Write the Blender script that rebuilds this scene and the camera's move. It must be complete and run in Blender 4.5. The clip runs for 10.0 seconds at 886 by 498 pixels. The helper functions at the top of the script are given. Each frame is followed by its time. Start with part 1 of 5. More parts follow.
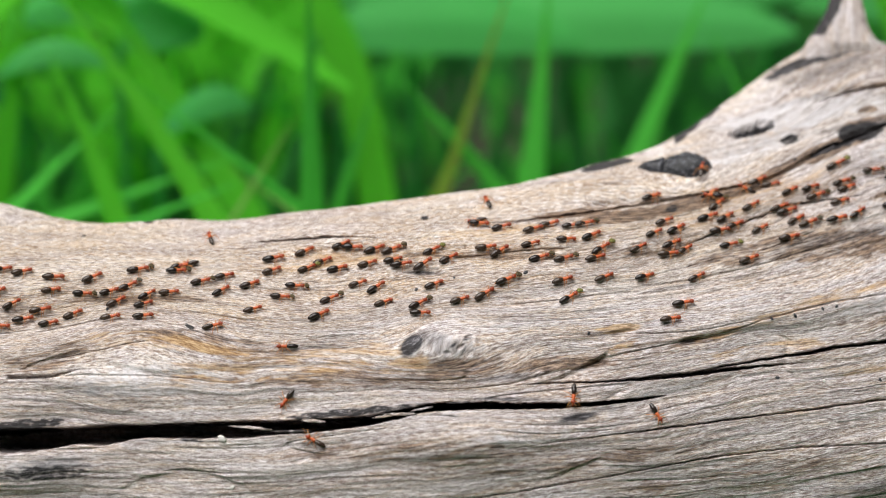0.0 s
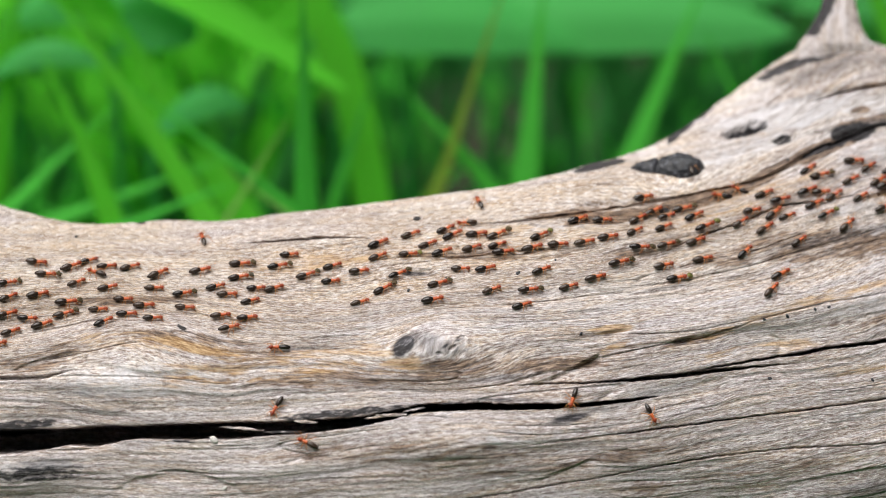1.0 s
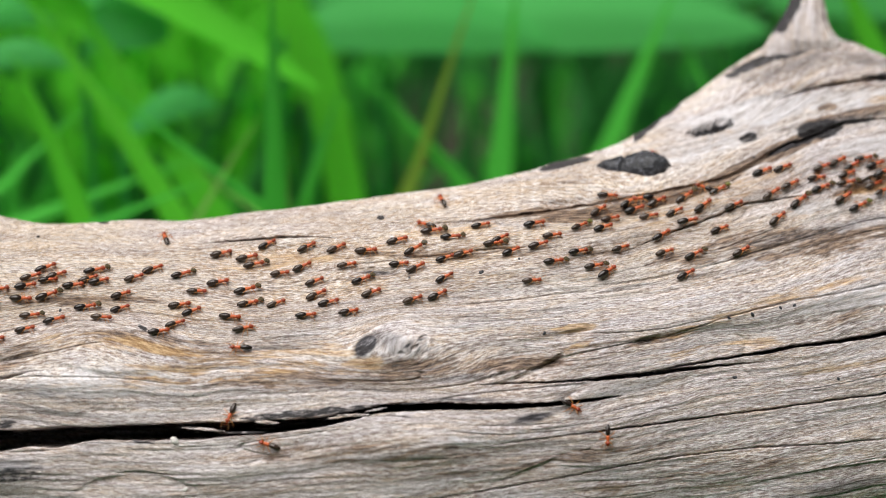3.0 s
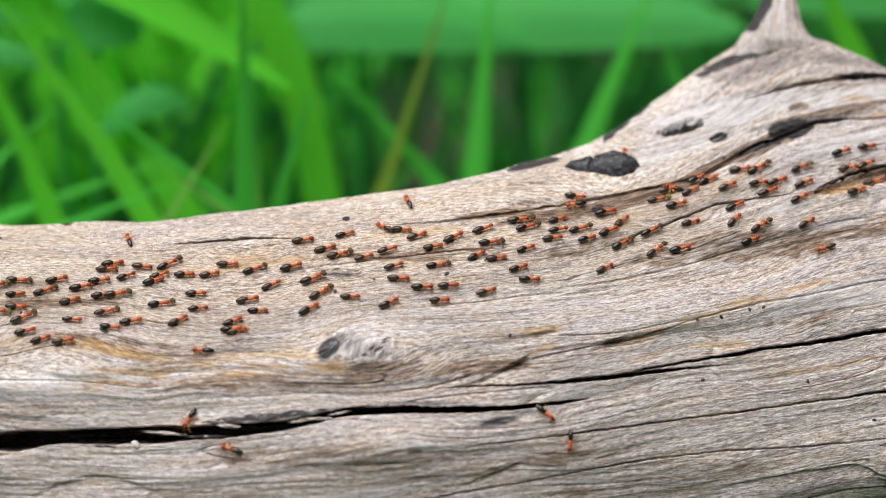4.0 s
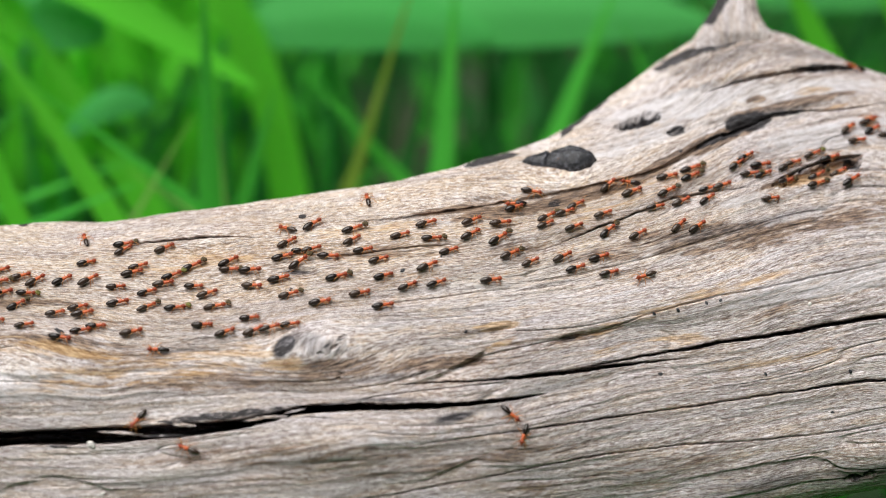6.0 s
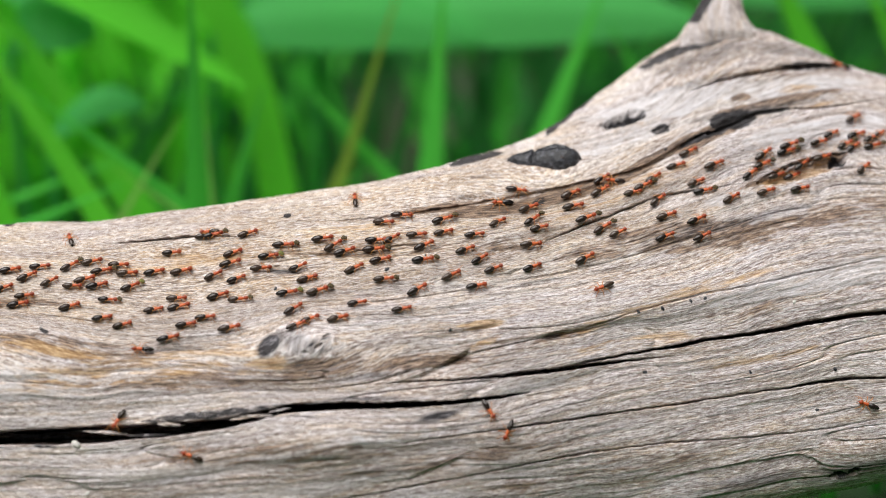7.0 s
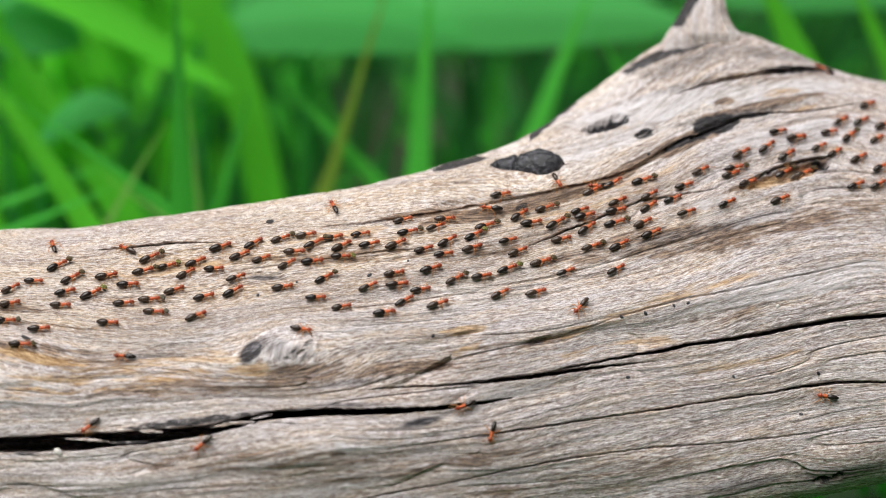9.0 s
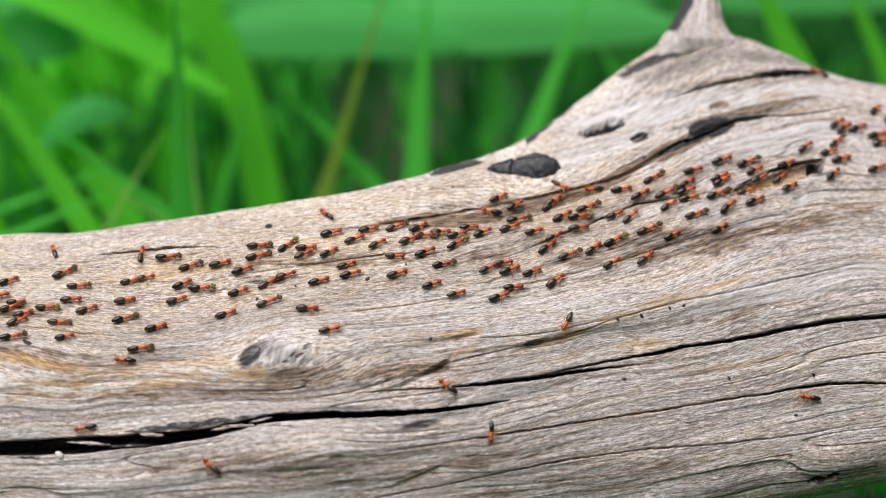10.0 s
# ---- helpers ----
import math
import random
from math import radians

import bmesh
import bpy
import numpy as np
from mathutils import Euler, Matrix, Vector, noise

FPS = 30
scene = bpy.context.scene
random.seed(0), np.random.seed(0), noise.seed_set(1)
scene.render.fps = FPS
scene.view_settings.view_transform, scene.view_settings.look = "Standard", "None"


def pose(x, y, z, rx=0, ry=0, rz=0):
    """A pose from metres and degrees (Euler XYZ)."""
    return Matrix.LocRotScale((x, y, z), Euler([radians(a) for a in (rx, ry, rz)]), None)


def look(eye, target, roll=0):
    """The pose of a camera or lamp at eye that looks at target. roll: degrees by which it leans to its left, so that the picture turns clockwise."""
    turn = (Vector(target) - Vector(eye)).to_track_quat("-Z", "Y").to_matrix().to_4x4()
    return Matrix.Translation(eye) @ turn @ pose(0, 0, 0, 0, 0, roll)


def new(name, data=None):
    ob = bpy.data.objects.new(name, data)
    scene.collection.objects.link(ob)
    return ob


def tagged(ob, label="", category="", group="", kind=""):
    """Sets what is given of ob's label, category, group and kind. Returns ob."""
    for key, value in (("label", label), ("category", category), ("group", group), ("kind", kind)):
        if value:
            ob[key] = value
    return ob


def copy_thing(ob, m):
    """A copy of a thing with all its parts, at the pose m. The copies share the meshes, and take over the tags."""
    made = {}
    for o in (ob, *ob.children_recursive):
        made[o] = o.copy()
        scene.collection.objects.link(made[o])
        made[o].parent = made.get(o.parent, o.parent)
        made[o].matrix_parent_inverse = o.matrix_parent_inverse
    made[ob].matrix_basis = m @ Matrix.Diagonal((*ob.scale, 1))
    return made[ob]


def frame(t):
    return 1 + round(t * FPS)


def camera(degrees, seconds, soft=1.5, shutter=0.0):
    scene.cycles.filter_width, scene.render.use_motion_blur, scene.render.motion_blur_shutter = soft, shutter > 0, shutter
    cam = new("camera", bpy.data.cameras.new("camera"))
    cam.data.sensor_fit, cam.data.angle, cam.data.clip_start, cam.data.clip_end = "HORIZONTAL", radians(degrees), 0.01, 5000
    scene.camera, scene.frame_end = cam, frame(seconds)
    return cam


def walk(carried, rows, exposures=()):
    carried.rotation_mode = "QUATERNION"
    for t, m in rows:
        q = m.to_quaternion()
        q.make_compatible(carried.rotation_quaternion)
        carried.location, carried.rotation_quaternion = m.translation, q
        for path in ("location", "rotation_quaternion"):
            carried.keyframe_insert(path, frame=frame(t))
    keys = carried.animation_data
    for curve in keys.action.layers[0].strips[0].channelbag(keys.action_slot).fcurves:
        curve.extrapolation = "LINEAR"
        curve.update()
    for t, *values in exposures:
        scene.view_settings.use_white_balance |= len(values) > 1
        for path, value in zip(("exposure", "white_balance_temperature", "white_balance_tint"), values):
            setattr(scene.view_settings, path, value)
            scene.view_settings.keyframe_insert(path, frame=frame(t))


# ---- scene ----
# Lengths in the plan below are millimetres in a tilted frame: X along the log, V up its face, W out of its face.
TILT = radians(25)
HEIGHT = 0.104          # of the plan's origin over the ground
DIST = 424.4            # from the lens to the plan's origin


def world(x, v, w):
    """Plan millimetres to world metres."""
    c, s = math.cos(TILT), math.sin(TILT)
    return x / 1000, (v * s - w * c) / 1000, HEIGHT + (v * c + w * s) / 1000


cam = camera(25, 10.0, soft=1.0)
cam.data.dof.use_dof = True
cam.data.dof.focus_distance = 0.4175
cam.data.dof.aperture_fstop = 6.6

PATH = [  # seconds, X, V, W off the standing distance, roll
    (0.0, -22.46, -0.31, 7.28, 0.536),
    (0.5, -21.71, -0.21, 7.61, 0.443),
    (1.0, -20.82, -0.14, 7.19, 0.510),
    (1.5, -19.30, -0.17, 6.58, 0.601),
    (2.0, -17.60, -0.20, 6.98, 0.537),
    (2.5, -15.80, -0.26, 6.64, 0.394),
    (4.0, -5.79, 0.05, 0.02, 0.306),
    (4.5, -2.46, 0.14, -0.27, 0.180),
    (5.0, 0.00, -0.00, -0.00, 0.000),
    (5.5, 1.64, -0.29, -0.67, -0.188),
    (7.0, 6.62, -0.99, -0.57, -0.488),
    (7.5, 7.52, -0.86, -0.92, -0.562),
    (8.0, 8.43, -0.59, -1.47, -0.611),
    (8.5, 9.35, -0.23, -1.41, -0.680),
    (9.0, 10.25, 0.14, -1.05, -0.693),
    (9.5, 10.61, 0.36, -0.14, -0.746),
    (10.0, 10.80, 0.89, 2.30, -0.890),
]


def eye_pose(x, v, w, roll):
    return look(world(x, v, DIST + w), world(x, v, 0), roll)


walk(cam, [(t, eye_pose(x, v, w, r)) for t, x, v, w, r in PATH])

# ---- light: bright overcast sky, soft sun from above ----
scene.view_settings.exposure = 1.86
sky_world = bpy.data.worlds.new("sky")
sky_world.use_nodes = True
nt = sky_world.node_tree
sky = nt.nodes.new("ShaderNodeTexSky")
sky.sky_type, sky.sun_disc = "NISHITA", False
sky.sun_elevation, sky.sun_rotation = radians(66), radians(-80)
sky.air_density, sky.dust_density = 1.0, 2.0
nt.links.new(sky.outputs[0], nt.nodes["Background"].inputs[0])
nt.nodes["Background"].inputs[1].default_value = 0.15
sun = new("sun", bpy.data.lights.new("sun", "SUN"))
sun.data.energy, sun.data.angle, sun.data.color = 1.5, radians(65), (1.0, 0.97, 0.94)
sun.matrix_world = look((-0.35, 0.0, 1.1), (0, 0.1, 0))


# ---- materials ----
class Mat:
    """A small builder for node materials."""

    def __init__(self, name, rough=0.7):
        self.m = bpy.data.materials.new(name)
        self.m.use_nodes = True
        self.t = self.m.node_tree
        self.b = self.t.nodes["Principled BSDF"]
        self.b.inputs["Roughness"].default_value = rough

    def node(self, kind, **inputs):
        n = self.t.nodes.new(kind)
        for key, value in inputs.items():
            self.put(n.inputs[key.replace("_", " ")], value)
        return n

    def put(self, socket, value):
        if isinstance(value, bpy.types.NodeSocket):
            self.t.links.new(value, socket)
        else:
            socket.default_value = value

    def coords(self, scale=(1, 1, 1), kind="Object", uv=""):
        if uv:
            n = self.node("ShaderNodeUVMap")
            n.uv_map = uv
            out = n.outputs[0]
        else:
            out = self.node("ShaderNodeTexCoord").outputs[kind]
        mp = self.node("ShaderNodeMapping", Vector=out, Scale=scale)
        return mp.outputs[0]

    def noise(self, vector, scale=1.0, detail=4.0, rough=0.55, distort=0.0):
        n = self.node("ShaderNodeTexNoise", Vector=vector, Scale=scale, Detail=detail, Roughness=rough, Distortion=distort)
        return n.outputs["Fac"]

    def ramp(self, fac, *stops, smooth=False):
        n = self.node("ShaderNodeValToRGB", Fac=fac)
        if smooth:
            n.color_ramp.interpolation = "EASE"
        els = n.color_ramp.elements
        while len(els) < len(stops):
            els.new(0.5)
        for e, (p, c) in zip(els, stops):
            e.position = p
            e.color = (c, c, c, 1) if isinstance(c, (int, float)) else (*c, 1)
        return n.outputs[0]

    def mix(self, fac, a, b, mode="MIX"):
        n = self.t.nodes.new("ShaderNodeMix")
        n.data_type, n.blend_type = "RGBA", mode
        self.put(n.inputs[0], fac)
        self.put(n.inputs[6], (*a, 1) if isinstance(a, tuple) else a)
        self.put(n.inputs[7], (*b, 1) if isinstance(b, tuple) else b)
        return n.outputs[2]

    def math(self, op, a, b=0.0):
        n = self.t.nodes.new("ShaderNodeMath")
        n.operation = op
        self.put(n.inputs[0], a)
        self.put(n.inputs[1], b)
        return n.outputs[0]

    def attr(self, name):
        n = self.node("ShaderNodeAttribute")
        n.attribute_name = name
        return n.outputs["Fac"]

    def bump(self, height, dist, strength=1.0, normal=None):
        n = self.node("ShaderNodeBump", Height=height, Distance=dist, Strength=strength)
        if normal is not None:
            self.put(n.inputs["Normal"], normal)
        return n.outputs[0]

    def done(self, color=None, normal=None, rough=None):
        if color is not None:
            self.put(self.b.inputs["Base Color"], (*color, 1) if isinstance(color, tuple) else color)
        if normal is not None:
            self.put(self.b.inputs["Normal"], normal)
        if rough is not None:
            self.put(self.b.inputs["Roughness"], rough)
        return self.m


def wood_material():
    """Weathered bare driftwood: cream, tan and silver streaks along the grain, dark hair lines, charred, black and
    rotten stains, and some painted shade.
    """
    m = Mat("weathered_wood", 0.8)
    broad = m.noise(m.coords((22, 0.13, 1), uv="grain"), 1, 4, 0.6, 0.5)
    band = m.noise(m.coords((26, 0.45, 4), uv="grain"), 1, 4, 0.6, 0.5)
    streak = m.noise(m.coords((60, 0.9, 1), uv="grain"), 1, 6, 0.7, 0.4)
    fine = m.noise(m.coords((330, 2.5, 1), uv="grain"), 1, 5, 0.75, 0.25)
    fibre = m.noise(m.coords((520, 3.6, 21), uv="grain"), 1, 4, 0.75, 0.3)
    hair = m.noise(m.coords((80, 1.9, 3), uv="grain"), 1, 3, 0.5, 0.5)
    thread = m.noise(m.coords((620, 5.0, 57), uv="grain"), 1, 4, 0.7, 0.5)
    fleck = m.noise(m.coords((1100, 3.2, 1), uv="grain"), 1, 3, 0.75, 0.3)
    tone = m.math("ADD", m.math("MULTIPLY", band, 0.45), m.math("MULTIPLY", streak, 0.55))
    cream = m.ramp(tone, (0.36, (0.40, 0.27, 0.16)), (0.44, (0.61, 0.465, 0.32)), (0.53, (0.73, 0.60, 0.455)), (0.63, (0.86, 0.79, 0.68)))
    grey = m.ramp(tone, (0.36, (0.27, 0.215, 0.20)), (0.44, (0.52, 0.455, 0.455)), (0.53, (0.71, 0.65, 0.675)), (0.63, (0.85, 0.83, 0.90)))
    col = m.mix(m.ramp(m.math("ADD", broad, m.math("MULTIPLY", m.attr("silver"), 0.3)), (0.48, 0.0), (0.78, 1.0)), cream, grey)
    rust = m.noise(m.coords((40, 0.55, 7), uv="grain"), 1, 5, 0.65, 0.8)
    col = m.mix(m.ramp(rust, (0.50, 0.0), (0.68, 0.6)), col, (0.66, 0.45, 0.26))
    dusk = m.noise(m.coords((30, 0.35, 15), uv="grain"), 1, 5, 0.65, 0.6)
    col = m.mix(m.ramp(dusk, (0.51, 0.0), (0.64, 0.6)), col, (0.28, 0.21, 0.205))
    cloud = m.noise(m.coords((13, 0.15, 31), uv="grain"), 1, 4, 0.6, 0.8)
    col = m.mix(m.ramp(cloud, (0.36, 0.5), (0.48, 0.0)), col, (0.36, 0.26, 0.19))
    col = m.mix(m.ramp(cloud, (0.53, 0.0), (0.64, 0.7)), col, (0.88, 0.83, 0.80))
    tan = m.noise(m.coords((75, 0.5, 83), uv="grain"), 1, 5, 0.7, 0.6)
    col = m.mix(m.ramp(tan, (0.51, 0.0), (0.62, 0.55)), col, (0.72, 0.53, 0.34))
    col = m.mix(m.ramp(tan, (0.36, 0.6), (0.48, 0.0)), col, (0.64, 0.59, 0.655))
    col = m.mix(m.attr("warm"), col, (0.93, 0.86, 0.735), "MULTIPLY")
    col = m.mix(m.ramp(fine, (0.40, 0.72), (0.50, 0.0)), col, (0.17, 0.11, 0.08))
    col = m.mix(m.ramp(fibre, (0.51, 0.0), (0.61, 0.72)), col, (0.88, 0.87, 0.91))
    col = m.mix(m.ramp(fibre, (0.38, 0.62), (0.47, 0.0)), col, (0.23, 0.16, 0.12))
    col = m.mix(m.ramp(fleck, (0.50, 0.0), (0.64, 0.5)), col, (0.88, 0.83, 0.80))
    col = m.mix(m.ramp(fleck, (0.37, 0.45), (0.45, 0.0)), col, (0.24, 0.165, 0.135))
    col = m.mix(m.ramp(thread, (0.38, 0.75), (0.48, 0.0)), col, (0.19, 0.135, 0.11))
    col = m.mix(m.ramp(thread, (0.53, 0.0), (0.63, 0.75)), col, (0.92, 0.88, 0.85))
    lines = m.ramp(hair, (0.47, 0.0), (0.5, 0.75), (0.53, 0.0))
    patchy = m.ramp(m.noise(m.coords((30, 0.22, 9), uv="grain"), 1, 3), (0.44, 0.0), (0.58, 1.0))
    col = m.mix(m.math("MULTIPLY", lines, patchy), col, (0.075, 0.048, 0.035))
    mottled = m.noise(m.coords((420, 1.2, 1), uv="grain"), 1, 5, 0.7)
    rag = m.math("ADD", m.math("MULTIPLY", mottled, 0.55), m.math("MULTIPLY", fine, 0.45))
    pale = m.ramp(m.math("SUBTRACT", m.attr("pale"), m.ramp(rag, (0.36, 0.0), (0.62, 0.6))), (0.0, 0.0), (0.4, 0.85))
    col = m.mix(pale, col, m.ramp(m.math("ADD", m.math("MULTIPLY", fine, 0.6), m.math("MULTIPLY", streak, 0.4)), (0.40, (0.30, 0.26, 0.24)), (0.48, (0.63, 0.60, 0.615)), (0.60, (0.86, 0.86, 0.91))))
    rot = m.noise(m.coords((75, 0.7, 43), uv="grain"), 1, 6, 0.7, 0.4)
    brown = m.ramp(m.math("SUBTRACT", m.attr("brown"), m.ramp(rot, (0.40, 0.0), (0.60, 0.75))), (0.0, 0.0), (0.45, 0.85))
    col = m.mix(brown, col, m.ramp(fine, (0.40, (0.035, 0.02, 0.013)), (0.50, (0.16, 0.092, 0.055)), (0.60, (0.44, 0.31, 0.21))))
    ochre = m.ramp(m.math("SUBTRACT", m.attr("ochre"), m.ramp(rot, (0.42, 0.0), (0.62, 0.7))), (0.0, 0.0), (0.5, 0.7))
    col = m.mix(ochre, col, m.ramp(fine, (0.38, (0.26, 0.13, 0.05)), (0.50, (0.55, 0.34, 0.15)), (0.62, (0.78, 0.57, 0.32))))
    # soot, plus shade painted into the colour at splits, ledges and underside
    soot_shade_mix = m.ramp(m.math("SUBTRACT", m.math("MULTIPLY", m.attr("soot_shade"), 1.5), m.ramp(rag, (0.38, 0.0), (0.64, 0.5))), (0.0, 0.0), (1.15, 0.97))
    col = m.mix(soot_shade_mix, col, m.ramp(fine, (0.42, (0.009, 0.009, 0.012)), (0.53, (0.038, 0.036, 0.045)), (0.64, (0.24, 0.23, 0.25))))
    # black of charred patches, and of pits, grooves and split lips
    blackened = m.ramp(m.math("SUBTRACT", m.attr("blackened"), m.ramp(rag, (0.40, 0.0), (0.60, 0.62))), (0.0, 0.0), (0.35, 0.95))
    col = m.mix(blackened, col, m.ramp(fine, (0.44, (0.005, 0.005, 0.007)), (0.54, (0.016, 0.016, 0.021)), (0.65, (0.12, 0.12, 0.14))))
    b1 = m.bump(streak, 0.0004, 0.8)
    b2 = m.bump(fine, 0.00028, 0.9, b1)
    b3 = m.bump(m.math("ADD", fibre, thread), 0.0002, 0.9, b2)
    return m.done(col, b3, m.ramp(streak, (0.3, 0.9), (0.7, 0.7)))


def char_material():
    m = Mat("charred_knot", 0.3)
    c = m.coords((1, 1, 1))
    n = m.noise(c, 900, 5, 0.65)
    v = m.node("ShaderNodeTexVoronoi", Vector=c, Scale=380.0)
    v.feature = "DISTANCE_TO_EDGE"
    col = m.ramp(n, (0.34, (0.007, 0.007, 0.009)), (0.52, (0.026, 0.028, 0.035)), (0.68, (0.13, 0.137, 0.165)))
    b = m.bump(n, 0.0005, 0.9)
    return m.done(col, m.bump(m.ramp(v.outputs[0], (0.0, 0.0), (0.08, 1.0)), 0.0002, 0.25, b))


def abdomen_material():
    m = Mat("dark_abdomen", 0.22)
    x = m.node("ShaderNodeSeparateXYZ", Vector=m.coords((1, 1, 1))).outputs[0]
    band = m.math("FRACT", m.math("MULTIPLY", x, 2600.0))
    rnd = m.node("ShaderNodeObjectInfo").outputs["Random"]
    line = m.math("MULTIPLY", m.ramp(band, (0.0, 1.0), (0.12, 1.0), (0.2, 0.0)), m.ramp(rnd, (0.1, 0.1), (0.9, 0.5)))
    base = m.mix(rnd, (0.014, 0.011, 0.011), (0.048, 0.030, 0.022))
    n = m.noise(m.coords((1, 1, 1)), 3000, 2)
    return m.done(m.mix(line, base, (0.16, 0.12, 0.085)), m.bump(n, 0.00004, 0.6))


def orange_material(name, dark, light, rough=0.36):
    m = Mat(name, rough)
    n = m.noise(m.coords((1, 1, 1)), 2200, 3)
    rnd = m.node("ShaderNodeObjectInfo").outputs["Random"]
    f = m.math("ADD", m.math("MULTIPLY", rnd, 0.6), m.math("MULTIPLY", n, 0.4))
    m.b.inputs["Subsurface Weight"].default_value = 0.0
    return m.done(m.mix(f, dark, light), m.bump(n, 0.00003, 0.5))


def pellet_material(name, a, b):
    m = Mat(name, 0.9)
    n = m.noise(m.coords((1, 1, 1)), 2600, 5, 0.7)
    return m.done(m.ramp(n, (0.3, a), (0.7, b)), m.bump(n, 0.0003, 1.0))


def leaf_material(name, a, b, vein=220.0):
    """Thin green leaf: veined along its length, some light passing through."""
    m = Mat(name, 0.6)
    m.b.inputs["Specular IOR Level"].default_value = 0.15
    uv = m.coords((1, 1, 1), uv="blade")
    n = m.noise(m.coords((14, 3, 1), uv="blade"), 1, 4)
    rnd = m.node("ShaderNodeObjectInfo").outputs["Random"]
    isl = m.node("ShaderNodeNewGeometry").outputs["Random Per Island"]
    f = m.math("MULTIPLY", m.math("ADD", m.math("ADD", n, rnd), isl), 0.42)
    col = m.ramp(f, (0.15, a), (0.85, b))
    tr = m.node("ShaderNodeBsdfTranslucent", Color=col)
    mx = m.node("ShaderNodeMixShader", Fac=0.45)
    wave = m.math("SINE", m.math("MULTIPLY", m.node("ShaderNodeSeparateXYZ", Vector=uv).outputs[0], vein))
    m.done(col, m.bump(wave, 0.0002, 0.3))
    m.put(mx.inputs[1], m.b.outputs[0])
    m.put(mx.inputs[2], tr.outputs[0])
    m.put(m.t.nodes["Material Output"].inputs[0], mx.outputs[0])
    return m.m


def soil_material():
    m = Mat("damp_soil", 0.95)
    c = m.coords((1, 1, 1))
    n = m.noise(c, 45, 8, 0.7)
    g = m.noise(c, 9, 4, 0.6)
    col = m.ramp(n, (0.3, (0.012, 0.008, 0.005)), (0.55, (0.034, 0.024, 0.013)), (0.75, (0.075, 0.055, 0.032)))
    col = m.mix(m.ramp(g, (0.40, 0.1), (0.55, 0.9)), col, (0.014, 0.055, 0.012))
    return m.done(col, m.bump(n, 0.006, 0.9))


WOOD = wood_material()
CHAR = char_material()
ABDOMEN = abdomen_material()
ORANGE = orange_material("red_orange_cuticle", (0.42, 0.066, 0.017), (0.62, 0.145, 0.04))
AMBER = orange_material("amber_leg", (0.44, 0.15, 0.04), (0.62, 0.29, 0.09))
HEAD = orange_material("dark_orange_head", (0.22, 0.034, 0.014), (0.38, 0.07, 0.025), 0.3)
HEAD_DARK = orange_material("dark_red_head", (0.20, 0.03, 0.012), (0.36, 0.06, 0.02), 0.28)
PELLETS = [pellet_material("lichen_brown", (0.035, 0.026, 0.014), (0.17, 0.125, 0.06)),
           pellet_material("lichen_grey", (0.04, 0.036, 0.026), (0.19, 0.165, 0.115)),
           pellet_material("lichen_green", (0.09, 0.10, 0.025), (0.32, 0.31, 0.09))]
GRASS = leaf_material("grass_green", (0.035, 0.36, 0.03), (0.10, 0.62, 0.07))
GRASS_BRIGHT = leaf_material("grass_bright_green", (0.07, 0.56, 0.02), (0.16, 0.78, 0.05))
# deep green, with the shade of the background put into its colour
GRASS_SHADED = leaf_material("grass_shaded_green", (0.008, 0.085, 0.022), (0.04, 0.23, 0.048))
GRASS_PALE = leaf_material("grass_pale", (0.20, 0.55, 0.08), (0.36, 0.68, 0.16))
GRASS_DRY = leaf_material("grass_yellowing", (0.16, 0.32, 0.03), (0.28, 0.42, 0.06))
LEAF = leaf_material("broad_leaf_green", (0.05, 0.40, 0.075), (0.11, 0.58, 0.14), 90.0)
SOIL = soil_material()


# ---- helpers for meshes ----
def part(name, bm, material, parent=None, label="", smooth=True):
    """Links a bmesh, or a ready mesh, as one object under a thing or part."""
    if isinstance(bm, bpy.types.Mesh):
        me = bm
    else:
        me = bpy.data.meshes.new(name)
        bm.to_mesh(me)
        bm.free()
        if smooth:
            me.polygons.foreach_set("use_smooth", [True] * len(me.polygons))
    if material and not me.materials:
        me.materials.append(material)
    ob = new(name, me)
    if parent:
        ob.parent = parent
    return tagged(ob, label) if label else ob


def grid_mesh(name, p, close=False, uv=None, uv_name="grain", floats=()):
    """A smooth mesh from a grid of points (rows, columns, 3); close joins last row to first."""
    r, c, _ = p.shape
    me = bpy.data.meshes.new(name)
    i = np.arange(r if close else r - 1)[:, None]
    j = np.arange(c - 1)[None]
    i2 = (i + 1) % r
    quads = np.stack([i * c + j, i * c + j + 1, i2 * c + j + 1, i2 * c + j], -1).reshape(-1)
    n = len(quads) // 4
    me.vertices.add(r * c)
    me.vertices.foreach_set("co", p.astype(np.float32).ravel())
    me.loops.add(len(quads))
    me.loops.foreach_set("vertex_index", quads.astype(np.int32))
    me.polygons.add(n)
    me.polygons.foreach_set("loop_start", np.arange(0, 4 * n, 4, dtype=np.int32))
    me.polygons.foreach_set("use_smooth", np.ones(n, bool))
    if uv is not None:
        layer = me.uv_layers.new(name=uv_name)
        layer.data.foreach_set("uv", uv.reshape(-1, 2)[quads].astype(np.float32).ravel())
    for key, values in floats:
        a = me.attributes.new(key, "FLOAT", "POINT")
        a.data.foreach_set("value", values.astype(np.float32).ravel())
    me.update(calc_edges=True)
    return me


def hash2(i, j, seed):
    h = (i.astype(np.int64) * 374761393 + j.astype(np.int64) * 668265263 + seed * 2147483647) & 0xFFFFFFFF
    h = ((h ^ (h >> 13)) * 1274126177) & 0xFFFFFFFF
    return ((h ^ (h >> 16)) & 0xFFFF) / 65535.0


